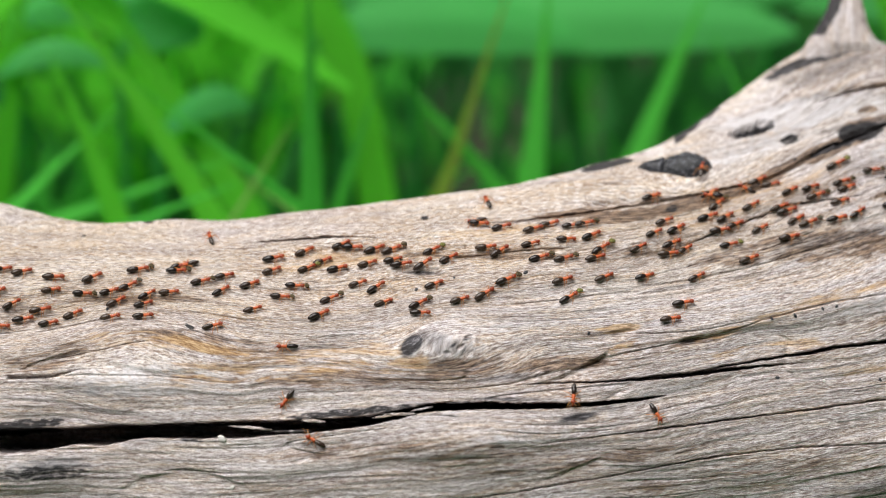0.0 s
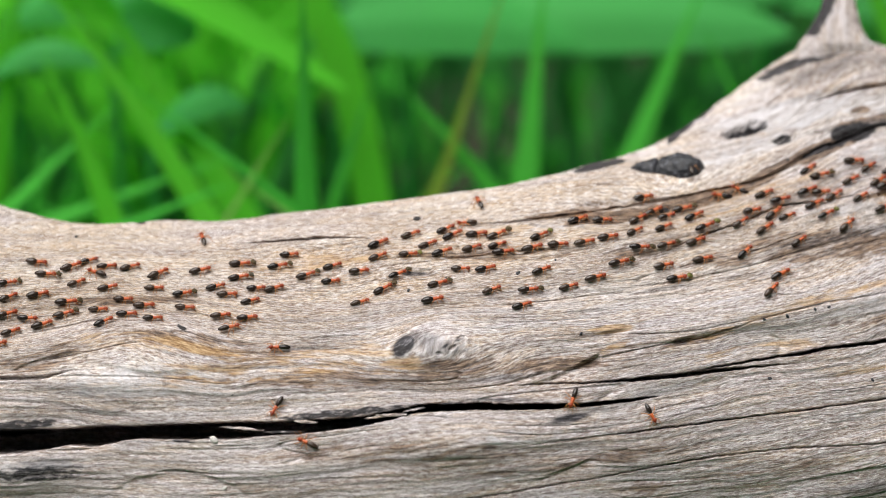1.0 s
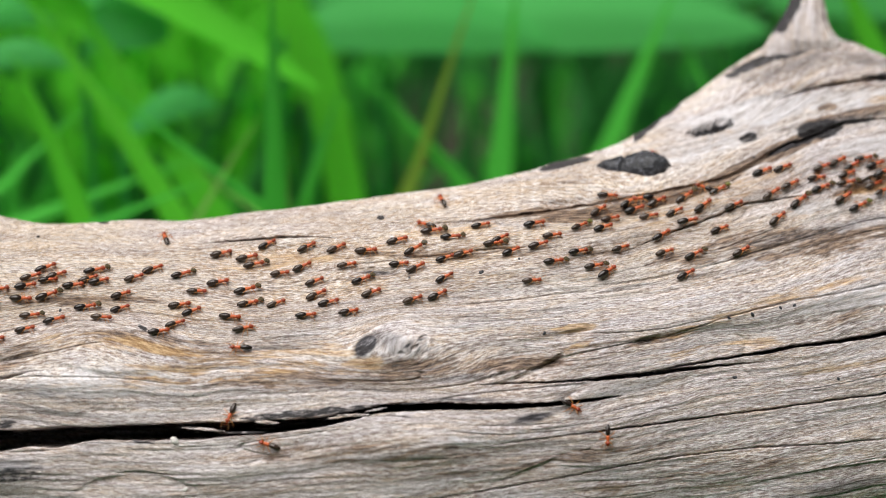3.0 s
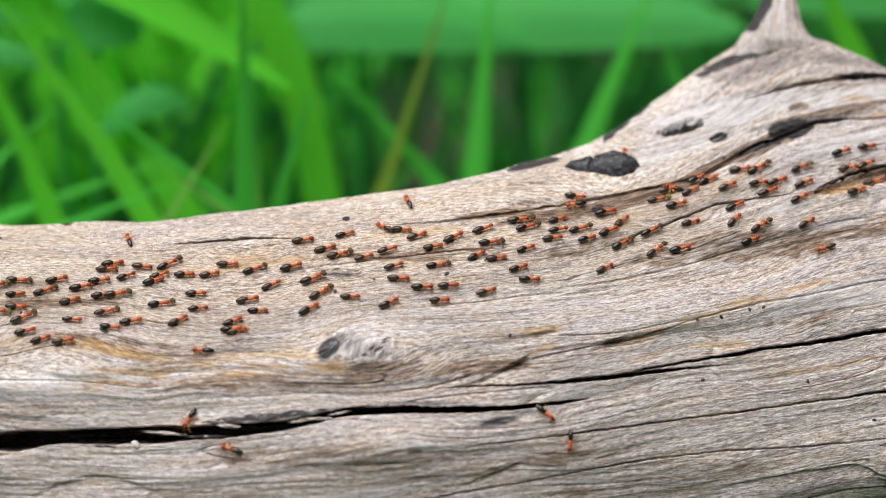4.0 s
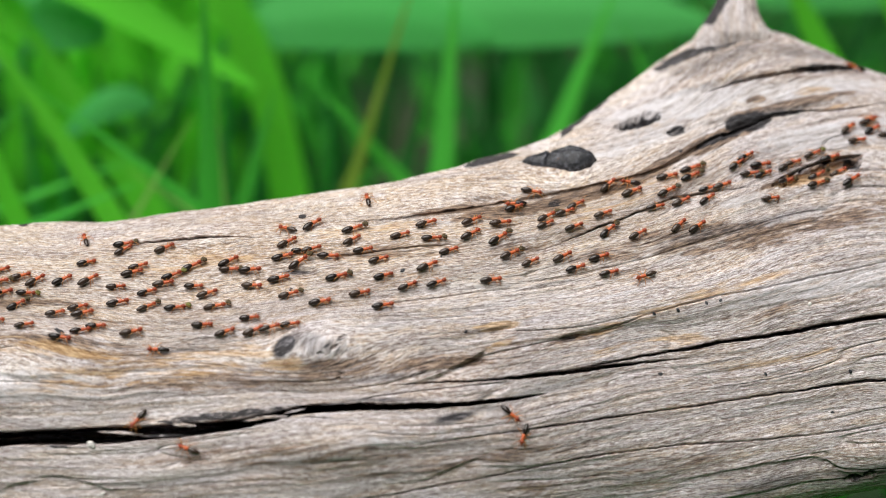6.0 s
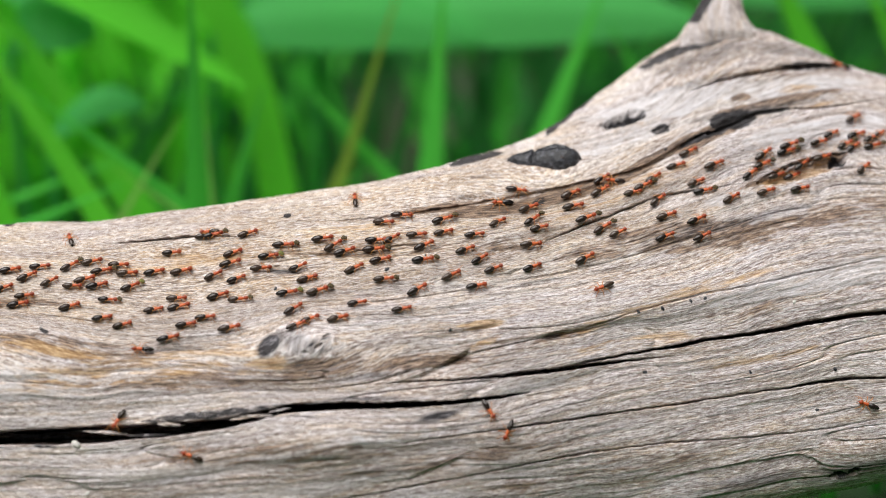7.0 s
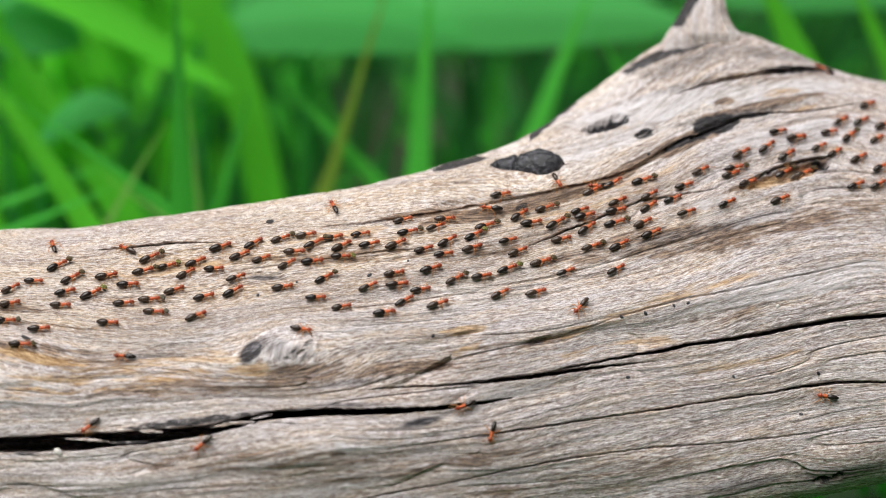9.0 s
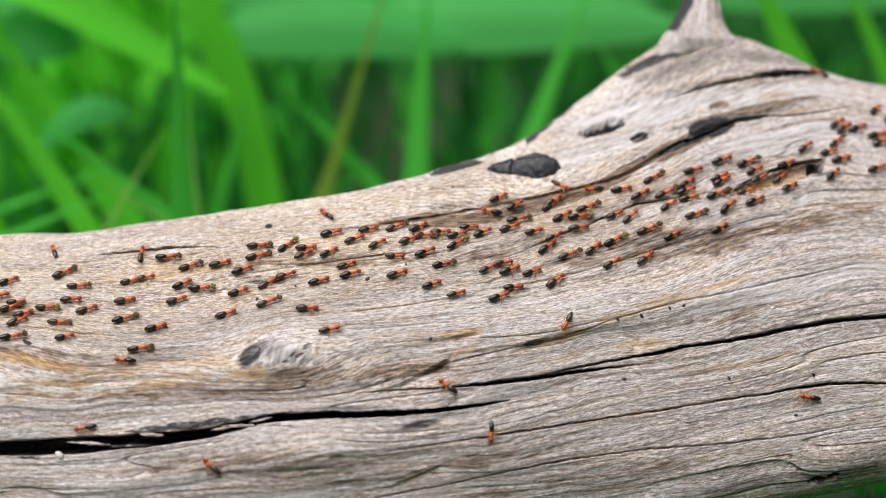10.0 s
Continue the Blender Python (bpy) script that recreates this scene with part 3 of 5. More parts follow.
def build_log():
    xs = np.unique(np.concatenate([np.arange(-520, -126, 4.0), np.arange(-126, 116, 0.22), np.arange(116, 521, 4.0)]))
    u = np.linspace(-1, 1, 760)
    front = np.arcsin(np.clip(np.sign(u) * (1 - (1 - np.abs(u)) ** 1.35), -1, 1))
    back = np.linspace(math.pi / 2, 3 * math.pi / 2, 90)[1:-1]
    a = np.concatenate([front, back])[:, None]
    x = xs[None]
    mid, half = frame_at(xs)
    s, c = np.sin(a), np.cos(a)
    v = mid + half * s
    isfront = c >= -1e-9
    d = relief(x, v) * np.where(isfront, 1, np.exp(-np.abs(c) * 6))
    edge = 0.35 * noise2(x / 17, a * 3, 51) + 0.10 * noise2(x / 3.1, a * 6, 52)
    d = d + edge * np.exp(-(c / 0.25) ** 2)
    deep = np.where(isfront, 20.0, 26.0)
    taper = np.clip((520 - np.abs(x)) / 14, 0, 1) ** 0.5
    gap = np.where(isfront, cut(x, v), 0.0)
    p = face(x, mid + (half * s + d * s) * taper - 0.1 * gap, (deep * c - LEAN * half * s) * taper + curve(x, OUT) + d * c - gap)
    uv = np.stack(np.broadcast_arrays(x / 1000, grain(x, v) + np.where(isfront, 0, 40 * c)), -1)
    warm = np.exp(-((v - curve(x, TRODDEN)) / 11) ** 2) * np.clip((65 - x) / 50, 0, 1)
    silver = np.clip(0.55 + 0.8 * noise2(x / 60, v / 26, 61) + (-8 - np.minimum(v, 4)) / 42 + np.clip((x - 30) / 90, 0, 0.9) + np.clip((x - 45) / 60, 0, 0.4) - 0.45 * warm, 0, 1.5)
    floats = [("blackened", stains(x, v, BLACKENED, 71)), ("brown", stains(x, v, BROWNED, 73)), ("pale", stains(x, v, BLEACHED, 75)), ("silver", silver), ("ochre", stains(x, v, OCHRE, 77)),
              ("soot_shade", soft(x, v, SOOT_SHADE)), ("warm", warm)]
    me = grid_mesh("trunk", p, True, uv, "grain", floats)
    me.materials.append(WOOD)
    log = new("driftwood_log")
    tagged(log, "weathered tan and silver fallen log with long black splits", "log")
    part("trunk", me, None, log)

    # broken branch stub with a flared foot
    hs = np.linspace(0, 1, 120)
    th = np.linspace(0, 2 * math.pi, 97)[:, None]
    axis_v = 34 + 52 * hs
    left = curve(axis_v, [(34, 44), (42, 56.5), (50, 62.5), (57, 67), (66, 69), (86, 71)])
    right = curve(axis_v, [(34, 92), (42, 86), (46, 81.5), (49, 78), (57, 75.4), (66, 76), (86, 77)])
    r = (right - left) / 2
    cx = (right + left) / 2
    sunk = np.clip((hs - 0.0045 * (cx + r * np.cos(th) - 64)) / 0.36, 0, 1)
    depth = np.minimum(r, 9) * (1 - 0.3 * hs) * (0.2 + 0.8 * sunk * sunk * (3 - 2 * sunk))
    ridges = (0.4 * noise2(np.cos(th) * 3, np.sin(th) * 3 + hs[None] * 2, 81) + 0.15 * noise2(np.cos(th) * 9, np.sin(th) * 9 + hs[None] * 4, 82)) * sunk
    end = np.clip((1 - hs) / 0.03, 0, 1) ** 0.5
    sx = cx + (r * end + ridges) * np.cos(th)
    sw = curve(cx, OUT) - 0.45 * (axis_v - 2) + 4 + (depth * end + ridges) * np.sin(th)
    sv = axis_v + 0 * th + 0.4 * ridges
    p = face(sx, sv, sw)
    uv = np.stack([sv / 1000, sx * 1.0 + 3 * np.sin(th)], -1)
    dark = np.clip(1.3 - ((sx - left - 1.2) / 1.6) ** 2, 0, 1) * (axis_v > 50) * 0.9
    low = np.clip(1.2 - ((sv - 43.3 - 0.18 * (sx - 70)) / 0.8) ** 2, 0, 1) * 0.8
    floats = [("blackened", np.maximum(dark, low)), ("brown", 0 * sx), ("pale", 0 * sx + 0.35), ("silver", 0 * sx + 1.0)]
    me = grid_mesh("branch_stub", p, False, uv, "grain", floats)
    me.materials.append(WOOD)
    part("branch_stub", me, None, log, "grey broken branch stub")

    # charred knot, a scaly boss with a wrinkled tail
    u = np.linspace(0, 1, 130)[:, None]
    q = np.linspace(0, math.pi, 44)[None]
    half = curve(u, [(0, 0.12), (0.1, 0.75), (0.24, 1.25), (0.36, 1.6), (0.5, 2.15), (0.7, 2.3), (0.86, 2.0), (0.95, 1.4), (1, 0.15)])
    half = half * (1 + 0.09 * noise2(u * 9, 0, 91))
    kx = 20.5 + 16.2 * u + 0.5 * np.cos(q) * (u - 0.4) + 0 * q
    kv = 17.7 + 1.6 * u - 0.9 * u * u + half * np.cos(q)
    rough = 0.22 * fbm(kx / 1.5, kv / 1.2, 93, 3) + 0.16 * np.abs(noise2(kx / 0.9 + kv * 0.7, kv / 2.2, 94)) * (u < 0.42)
    crease = 0.55 * np.exp(-((u - 0.37 - 0.04 * np.cos(q)) / 0.022) ** 2) + 0.25 * np.exp(-((kv - 18.6 - 0.1 * (kx - 30)) / 0.22) ** 2) * (u > 0.5)
    up = (1.7 * half ** 0.7 * np.sin(q) ** 0.8 + rough - crease) * np.sin(q) ** 0.3 - 0.35
    p = skin(kx, kv, up)
    me = grid_mesh("charred_knot", p)
    me.materials.append(CHAR)
    part("charred_knot", me, None, log, "charred black oval knot")

    # splinters lifting from the lips of the main split
    for x, v, length, thick, slope, tint in [(-31, -34.0, 6.5, 0.36, 0.02, 1), (-34.5, -34.5, 4, 0.26, 0.12, 1), (-61.5, -37.2, 9, 0.34, -0.05, 1), (-48.6, -35.5, 5, 0.42, -0.04, 1), (-26.5, -33.0, 4.5, 0.3, 0.2, 1),
                                             (-73.4, -40.0, 6, 0.36, -0.03, 0), (-53, -37.6, 8, 0.3, 0.04, 0), (-19, -31.7, 5, 0.22, 0.05, 0)]:
        s = np.linspace(0, 1, 22)[None]
        th = np.linspace(0, 2 * math.pi, 13)[:, None]
        r = thick * np.sin(math.pi * np.clip(s, 0.02, 0.98)) ** 0.5 * (1 + 0.35 * noise2(s * 7, np.cos(th) * 2, int(x) + 300))
        px = x + length * (s - 0.5) + 0 * th
        pv = v + slope * length * (s - 0.5) + r * 0.7 * np.cos(th)
        p = skin(px, pv, -0.1 + r * 0.8 * np.sin(th))
        uv = np.stack([px / 1000, pv + 30], -1)
        me = grid_mesh("splinter", p, False, uv, "grain", [("blackened", 0 * px + (0.42 if tint else 0.8)), ("brown", 0 * px), ("pale", 0 * px), ("silver", 0 * px + 1.2)])
        me.materials.append(WOOD)
        part("splinter", me, None, log, "pale grey splinter" if tint else "dark splinter")
    return log


LOG = build_log()


# ---- ground and grass ----
def build_ground():
    k = np.concatenate([-np.geomspace(600, 2.1, 26), np.linspace(-2, 2, 121), np.geomspace(2.1, 600, 26)])
    x, y = k[None] + 0 * k[:, None], k[:, None] + 0 * k[None]
    near = np.exp(-(x**2 + y**2) / 2)
    z = (0.006 * fbm(x * 5, y * 5, 101, 3) - 0.004) * near
    me = grid_mesh("ground", np.stack([x, y, z], -1))
    me.materials.append(SOIL)
    ob = new("ground", me)
    tagged(ob, "dark damp soil with moss between the grass", "ground", kind="structure")
    return ob


build_ground()


def strip(base, tip, width, bend, twist, n=14, fold=0.25, blunt=0.55):
    """Points and UVs of one folded grass blade between two places; bend is its sideways bow."""
    base, tip, bend = (np.array(q, float) for q in (base, tip, bend))
    s = np.linspace(0, 1, n)[:, None]
    mid = base + (tip - base) * s + bend * (4 * s * (1 - s))
    way = np.gradient(mid, axis=0)
    way /= np.linalg.norm(way, axis=1, keepdims=True)
    side = np.cross(way, (0, -0.6, 0.8))
    side /= np.linalg.norm(side, axis=1, keepdims=True) + 1e-9
    ahead = np.cross(side, way)
    a = twist * (0.4 + s)
    side, ahead = side * np.cos(a) + ahead * np.sin(a), ahead * np.cos(a) - side * np.sin(a)
    half = width / 2 * (0.7 + 0.3 * np.sin(s * 3)) * np.clip((1.0 - s) / blunt, 0.02, 1) ** 0.7
    cols = [mid - side * half, mid + ahead * half * fold, mid + side * half]
    uv = np.stack([np.stack([0 * s[:, 0] + u, s[:, 0]], -1) for u in (0, 0.5, 1)], 1)
    return np.stack(cols, 1), uv


F_MM = 784 / math.tan(radians(12.5))


def spot(x, y, depth):
    """World place seen from the plan's middle at picture place x, y, that many millimetres off."""
    return np.array(world((x - 784) * depth / F_MM, (441 - y) * depth / F_MM, DIST - depth))


def grass_blade(low, high, depth, width, mat=GRASS, bow=0.0, back=0.0):
    """One tall blade through two places of the view, its foot on the ground."""
    a, b = spot(*low, depth), spot(*high, depth + back)
    way = b - a
    foot = a - way * (a[2] / way[2]) if abs(way[2]) > 0.004 else a * (1, 1, 0)
    if np.linalg.norm(foot[:2] - a[:2]) > 0.22:
        foot = np.array([a[0] - 0.1 * np.sign(way[0]), a[1], 0.0])
    foot[2] = -0.006
    tip = b + way * 0.12
    length = np.linalg.norm(tip - foot)
    p, uv = strip(foot, tip, width / 1000, (bow * length, 0.03 * length, 0.002), random.uniform(-0.5, 0.5), 18)
    me = grid_mesh("grass_blade", p - foot, False, uv, "blade")
    me.materials.append(mat)
    ob = new("grass_blade", me)
    ob.location = foot
    look_of = {GRASS: "green grass blade growing behind the log", GRASS_SHADED: "deep green grass blade, coloured as in shade, behind the log", GRASS_BRIGHT: "bright green grass blade growing behind the log", GRASS_PALE: "pale green grass blade behind the log",
               GRASS_DRY: "yellowing grass blade behind the log"}[mat]
    return tagged(ob, look_of, "grass", "tall grass blades")


grass_blade((140, 308), (-55, 0), 540, 7.8, GRASS_BRIGHT, 0.02)
grass_blade((160, 190), (30, -10), 570, 10.2, GRASS_BRIGHT, 0.0)
grass_blade((349, 372), (95, 168), 532, 5.0, GRASS, 0.01)
grass_blade((287, 345), (362, 218), 530, 2.6, GRASS_PALE, 0.0)
grass_blade((362, 385), (262, 310), 530, 2.6, GRASS_PALE, 0.0)
grass_blade((393, 350), (386, 0), 520, 7.5, GRASS, 0.0)
grass_blade((412, 350), (404, 190), 540, 4.6, GRASS_PALE, 0.0)
grass_blade((455, 359), (508, 175), 545, 6.4, GRASS, 0.0)
grass_blade((-40, 392), (225, 296), 548, 8.0, GRASS, 0.03)
grass_blade((120, 392), (250, 335), 530, 8.7, GRASS, 0.0)
grass_blade((722, 318), (585, 160), 565, 7.4, GRASS, 0.0)
grass_blade((655, 300), (752, -10), 556, 3.8, GRASS_DRY, 0.0)
grass_blade((632, 340), (668, 250), 560, 4.9, GRASS_DRY, 0.0)
grass_blade((804, 320), (830, -10), 572, 8.4, GRASS, 0.0)
grass_blade((995, 285), (1112, -10), 585, 8.0, GRASS, 0.0)
grass_blade((1182, 180), (1128, 60), 570, 7.8, GRASS, 0.0)
grass_blade((1510, 170), (1400, -70), 560, 15.0, GRASS_BRIGHT, 0.0)
grass_blade((1640, 120), (1560, -60), 575, 9.0, GRASS_BRIGHT, 0.0)
grass_blade((20, 360), (-60, 130), 545, 8.7, GRASS_BRIGHT, 0.02)
grass_blade((-110, 360), (40, 210), 552, 9.3, GRASS, 0.0)
grass_blade((-180, 330), (-120, 20), 560, 10.2, GRASS_BRIGHT, 0.02)
grass_blade((-260, 360), (-200, 60), 550, 10.2, GRASS, 0.02)
grass_blade((240, 300), (190, 130), 600, 10.2, GRASS_SHADED, 0.0)
grass_blade((560, 330), (530, 170), 610, 8.7, GRASS_SHADED, 0.0)
grass_blade((900, 300), (880, 120), 620, 8.7, GRASS_SHADED, 0.0)
grass_blade((740, 300), (770, 180), 600, 8.7, GRASS_SHADED, 0.0)


def arching_blade(low, rise, fall, tip, depth, width, mat):
    """A long blade that rises out of the view and droops back to its tip."""
    a, b, c, d = spot(*low, depth), spot(*rise, depth), spot(*fall, depth), spot(*tip, depth)
    a[2] = -0.006
    s = np.linspace(0, 1, 30)[:, None]
    mid = a * (1 - s) ** 3 + 3 * b * s * (1 - s) ** 2 + 3 * c * s * s * (1 - s) + d * s**3
    way = np.gradient(mid, axis=0)
    side = np.cross(way, (0, -0.6, 0.8))
    side /= np.linalg.norm(side, axis=1, keepdims=True)
    half = width / 2000 * np.clip((1.0 - s) / 0.2, 0.03, 1) ** 0.6
    dip = np.array((0, 0.3, -0.2)) * half
    p = np.stack([mid - side * half, mid + dip, mid + side * half], 1) - a
    uv = np.stack([np.concatenate([0 * s + u, s], 1) for u in (0, 0.5, 1)], 1)
    me = grid_mesh("grass_blade", p, False, uv, "blade")
    me.materials.append(mat)
    ob = new("grass_blade", me)
    ob.location = a
    return tagged(ob, "bright green grass blade arching over behind the log", "grass", "tall grass blades")


arching_blade((-380, 430), (-300, -420), (130, -50), (478, 158), 565, 11.5, GRASS_BRIGHT)
arching_blade((-420, 430), (-330, -320), (-40, -60), (150, 120), 575, 11.5, GRASS_BRIGHT)
arching_blade((560, 430), (500, -300), (250, -80), (90, 60), 590, 11.5, GRASS_BRIGHT)


def broad_leaf(a, b, depth, width, back=0.0):
    """A broad leaf lying across, on a bent stalk from the ground."""
    p0, p1 = spot(*a, depth), spot(*b, depth + back)
    n = 24
    s = np.linspace(0, 1, n)[:, None]
    mid = p0 + (p1 - p0) * s + np.array((0, 0, 0.006)) * (4 * s * (1 - s))
    half = width / 2000 * np.sin(np.clip(s * 0.97 + 0.03, 0, 1) * math.pi) ** 0.6
    up = np.array((0, 0.55, 0.83))
    cols = [mid + up * half * q + np.array((0, 0.4, -0.3)) * half * abs(q) * 0.3 for q in np.linspace(-1, 1, 7)]
    uv = np.stack([np.concatenate([0 * s + u, s], 1) for u in np.linspace(0, 1, 7)], 1)
    leaf = new("broad_leaf")
    leaf.location = (p0[0], p0[1], 0)
    tagged(leaf, "broad bright green leaf arching behind the log", "leaf", "broad leaves")
    me = grid_mesh("leaf_blade", np.stack(cols, 1) - np.array(leaf.location), False, uv, "blade")
    me.materials.append(LEAF)
    part("leaf_blade", me, None, leaf)
    t = np.linspace(0, 2 * math.pi, 9)[:, None, None]
    h = np.linspace(0, 1, 8)[None, :, None]
    ring = np.concatenate([np.cos(t), np.sin(t), 0 * t], -1) * 0.0015
    me = grid_mesh("stalk", ring + h * np.array((0, 0, p0[2] + 0.001)) - np.array((0, 0, 0.004)), False, np.zeros((9, 8, 2)), "blade")
    me.materials.append(LEAF)
    part("stalk", me, None, leaf)
    return leaf


for a, b, depth, width in [((415, 62), (900, 72), 600, 20), ((600, 66), (1290, 50), 608, 22), ((470, -20), (1300, -26), 618, 28), ((-160, 140), (40, 122), 560, 8), ((-120, 40), (160, 20), 600, 16),
                           ((60, 70), (215, 60), 575, 20), ((1240, -20), (1700, 0), 620, 24), ((130, 250), (300, 190), 570, 10)]:
    broad_leaf(a, b, depth, width)


def grass_field(name, count, label, xr, yr, height, width, seed, mat, keep=None):
    rng = np.random.default_rng(seed)
    ps, uvs = [], []
    while len(ps) < count:
        x, y = rng.uniform(*xr), rng.uniform(*yr)
        if noise2(np.array(x * 9), np.array(y * 9), 111) < rng.uniform(-0.9, 0.5) or (keep and not keep(x, y)):
            continue
        h = rng.uniform(*height)
        lean = rng.normal(0, 0.35, 2) * h
        p, uv = strip((x, y, -0.006), (x + lean[0], y + lean[1], h), rng.uniform(*width), (lean[0] * -0.25, 0, h * 0.08), rng.uniform(-1.2, 1.2), 7)
        ps.append(p)
        uvs.append(uv)
    p, uv = np.array(ps), np.array(uvs)
    n, r, c, _ = p.shape
    i, j = np.arange(r - 1)[:, None], np.arange(c - 1)[None]
    one = np.stack([i * c + j, i * c + j + 1, (i + 1) * c + j + 1, (i + 1) * c + j], -1).reshape(-1, 4)
    faces = (one[None] + (np.arange(n) * r * c)[:, None, None]).reshape(-1, 4)
    me = bpy.data.meshes.new(name)
    me.from_pydata(p.reshape(-1, 3).tolist(), [], faces.tolist())
    layer = me.uv_layers.new(name="blade")
    layer.data.foreach_set("uv", uv.reshape(-1, 2)[faces.ravel()].astype(np.float32).ravel())
    me.polygons.foreach_set("use_smooth", [True] * len(me.polygons))
    me.materials.append(mat)
    return tagged(new(name, me), label, "grass", kind="stuff")


# backmost field, its green darkened to stand for shade between the blades
grass_field("grass", 3000, "thick deep green grass, coloured as in shade, behind the log", (-0.5, 0.5), (0.22, 0.9), (0.015, 0.06), (0.004, 0.009), 7, GRASS_SHADED)
grass_field("fresh_grass", 650, "fresh green grass tufts behind the log", (-0.5, 0.5), (0.26, 0.9), (0.02, 0.06), (0.004, 0.010), 9, GRASS)
grass_field("bright_grass", 600, "bright fresh grass behind the log", (-0.4, -0.07), (0.24, 0.6), (0.03, 0.09), (0.006, 0.011), 10, GRASS_BRIGHT)
grass_field("short_grass", 2400, "short green grass under the log", (-0.6, 0.6), (-0.3, 0.26), (0.015, 0.045), (0.003, 0.006), 8, GRASS)


# ---- termites (millimetres) ----
def lathe(stations, n=14):
    """A body of revolution along x through (x, y, z, half width, half height) stations."""
    th = np.linspace(0, 2 * math.pi, n, endpoint=False)[None, :]
    st = np.array(stations, float)[:, :, None]
    p = np.stack(np.broadcast_arrays(st[:, 0], st[:, 1] + st[:, 3] * np.cos(th), st[:, 2] + st[:, 4] * np.sin(th)), -1) / 1000
    p = np.concatenate([p, p[:, :1]], 1)
    return p


def body_mesh(name, stations, mat, n=14, lumps=0.0):
    p = lathe(stations, n)
    if lumps:
        k = p * 1000
        p = p * (1 + lumps * fbm(k[..., :1] * 2.3 + k[..., 1:2] * 1.7, k[..., 2:] * 2.6, 121, 2))
        p[:, -1] = p[:, 0]
    me = grid_mesh(name, p)
    me.materials.append(mat)
    return me


def rod(points, radii, mat, name, n=6):
    """A thin limb through the points."""
    pts = np.array(points, float)
    way = np.gradient(pts, axis=0)
    way /= np.linalg.norm(way, axis=1, keepdims=True)
    side = np.cross(way, (0.31, 0.2, 0.93))
    side /= np.linalg.norm(side, axis=1, keepdims=True)
    other = np.cross(way, side)
    th = np.linspace(0, 2 * math.pi, n + 1)[None, :, None]
    r = np.array(radii, float)[:, None, None]
    p = (pts[:, None] + r * (np.cos(th) * side[:, None] + np.sin(th) * other[:, None])) / 1000
    me = grid_mesh(name, p)
    me.materials.append(mat)
    return me


def abdomen_mesh(soldier):
    out = []
    for s in np.linspace(0, 1, 20):
        r = max(0.02, math.sin(math.pi * min(1, s * 0.93 + 0.035)) ** 0.5)
        seg = 1 - 0.045 * (abs((s * 9) % 1 - 0.5) * 2) ** 4
        k = 0.86 if soldier else 1.0
        out.append((-2.55 + 2.5 * s, 0, 0.80 - 0.06 * math.cos(s * 5), 0.63 * r * seg * k, 0.58 * r * seg * k))
    return body_mesh("abdomen", out, ABDOMEN, 12)


def thorax_mesh():
    out = [(-0.25, 0, 0.8, 0.05, 0.05), (-0.2, 0, 0.8, 0.22, 0.2), (0.0, 0, 0.8, 0.34, 0.28), (0.2, 0, 0.82, 0.36, 0.3), (0.3, 0, 0.82, 0.28, 0.24), (0.45, 0, 0.83, 0.33, 0.28),
           (0.62, 0, 0.84, 0.30, 0.27), (0.72, 0, 0.84, 0.22, 0.2), (0.85, 0, 0.85, 0.27, 0.24), (1.0, 0, 0.86, 0.2, 0.18), (1.1, 0, 0.86, 0.14, 0.14), (1.2, 0, 0.86, 0.04, 0.04)]
    return body_mesh("thorax", [(x, y, z, 1.15 * a, 1.15 * b) for x, y, z, a, b in out], ORANGE, 12)


def head_mesh(soldier):
    out = []
    for s in np.linspace(0, 1, 13):
        r = max(0.03, math.sin(math.pi * (0.04 + 0.92 * s)) ** 0.6)
        out.append((0.95 + 1.05 * s, 0, 0.92 - 0.12 * s, 0.48 * r, 0.45 * r))
    if soldier:
        out = out[:9] + [(1.85, 0, 0.84, 0.2, 0.2), (2.0, 0, 0.82, 0.1, 0.1), (2.3, 0, 0.8, 0.055, 0.055), (2.45, 0, 0.79, 0.02, 0.02)]
    return body_mesh("head", out, HEAD_DARK if soldier else HEAD, 14)


LEG_ROOTS = [(0.9, 0.2), (0.5, 0.24), (0.1, 0.24)]
LEG_FEET = [(1.1, 1.05), (0.1, 1.35), (-1.0, 1.3)]


def leg_meshes(reach, stout=1.0):
    out = []
    for (jx, jy), (fx, fy) in zip(LEG_ROOTS, LEG_FEET):
        for side in (1, -1):
            dx, dy = (fx * reach), side * (fy * reach - jy)
            pts = [(0, 0, 0), (dx * 0.25, dy * 0.3, 0.22), (dx * 0.5, dy * 0.58, 0.30), (dx * 0.72, dy * 0.78, -0.12), (dx * 0.88, dy * 0.92, -0.5), (dx, dy, -0.66)]
            out.append(((jx, side * jy, 0.68), rod(pts, [r * stout for r in (0.075, 0.07, 0.06, 0.05, 0.045, 0.03)], AMBER, "leg")))
    return out


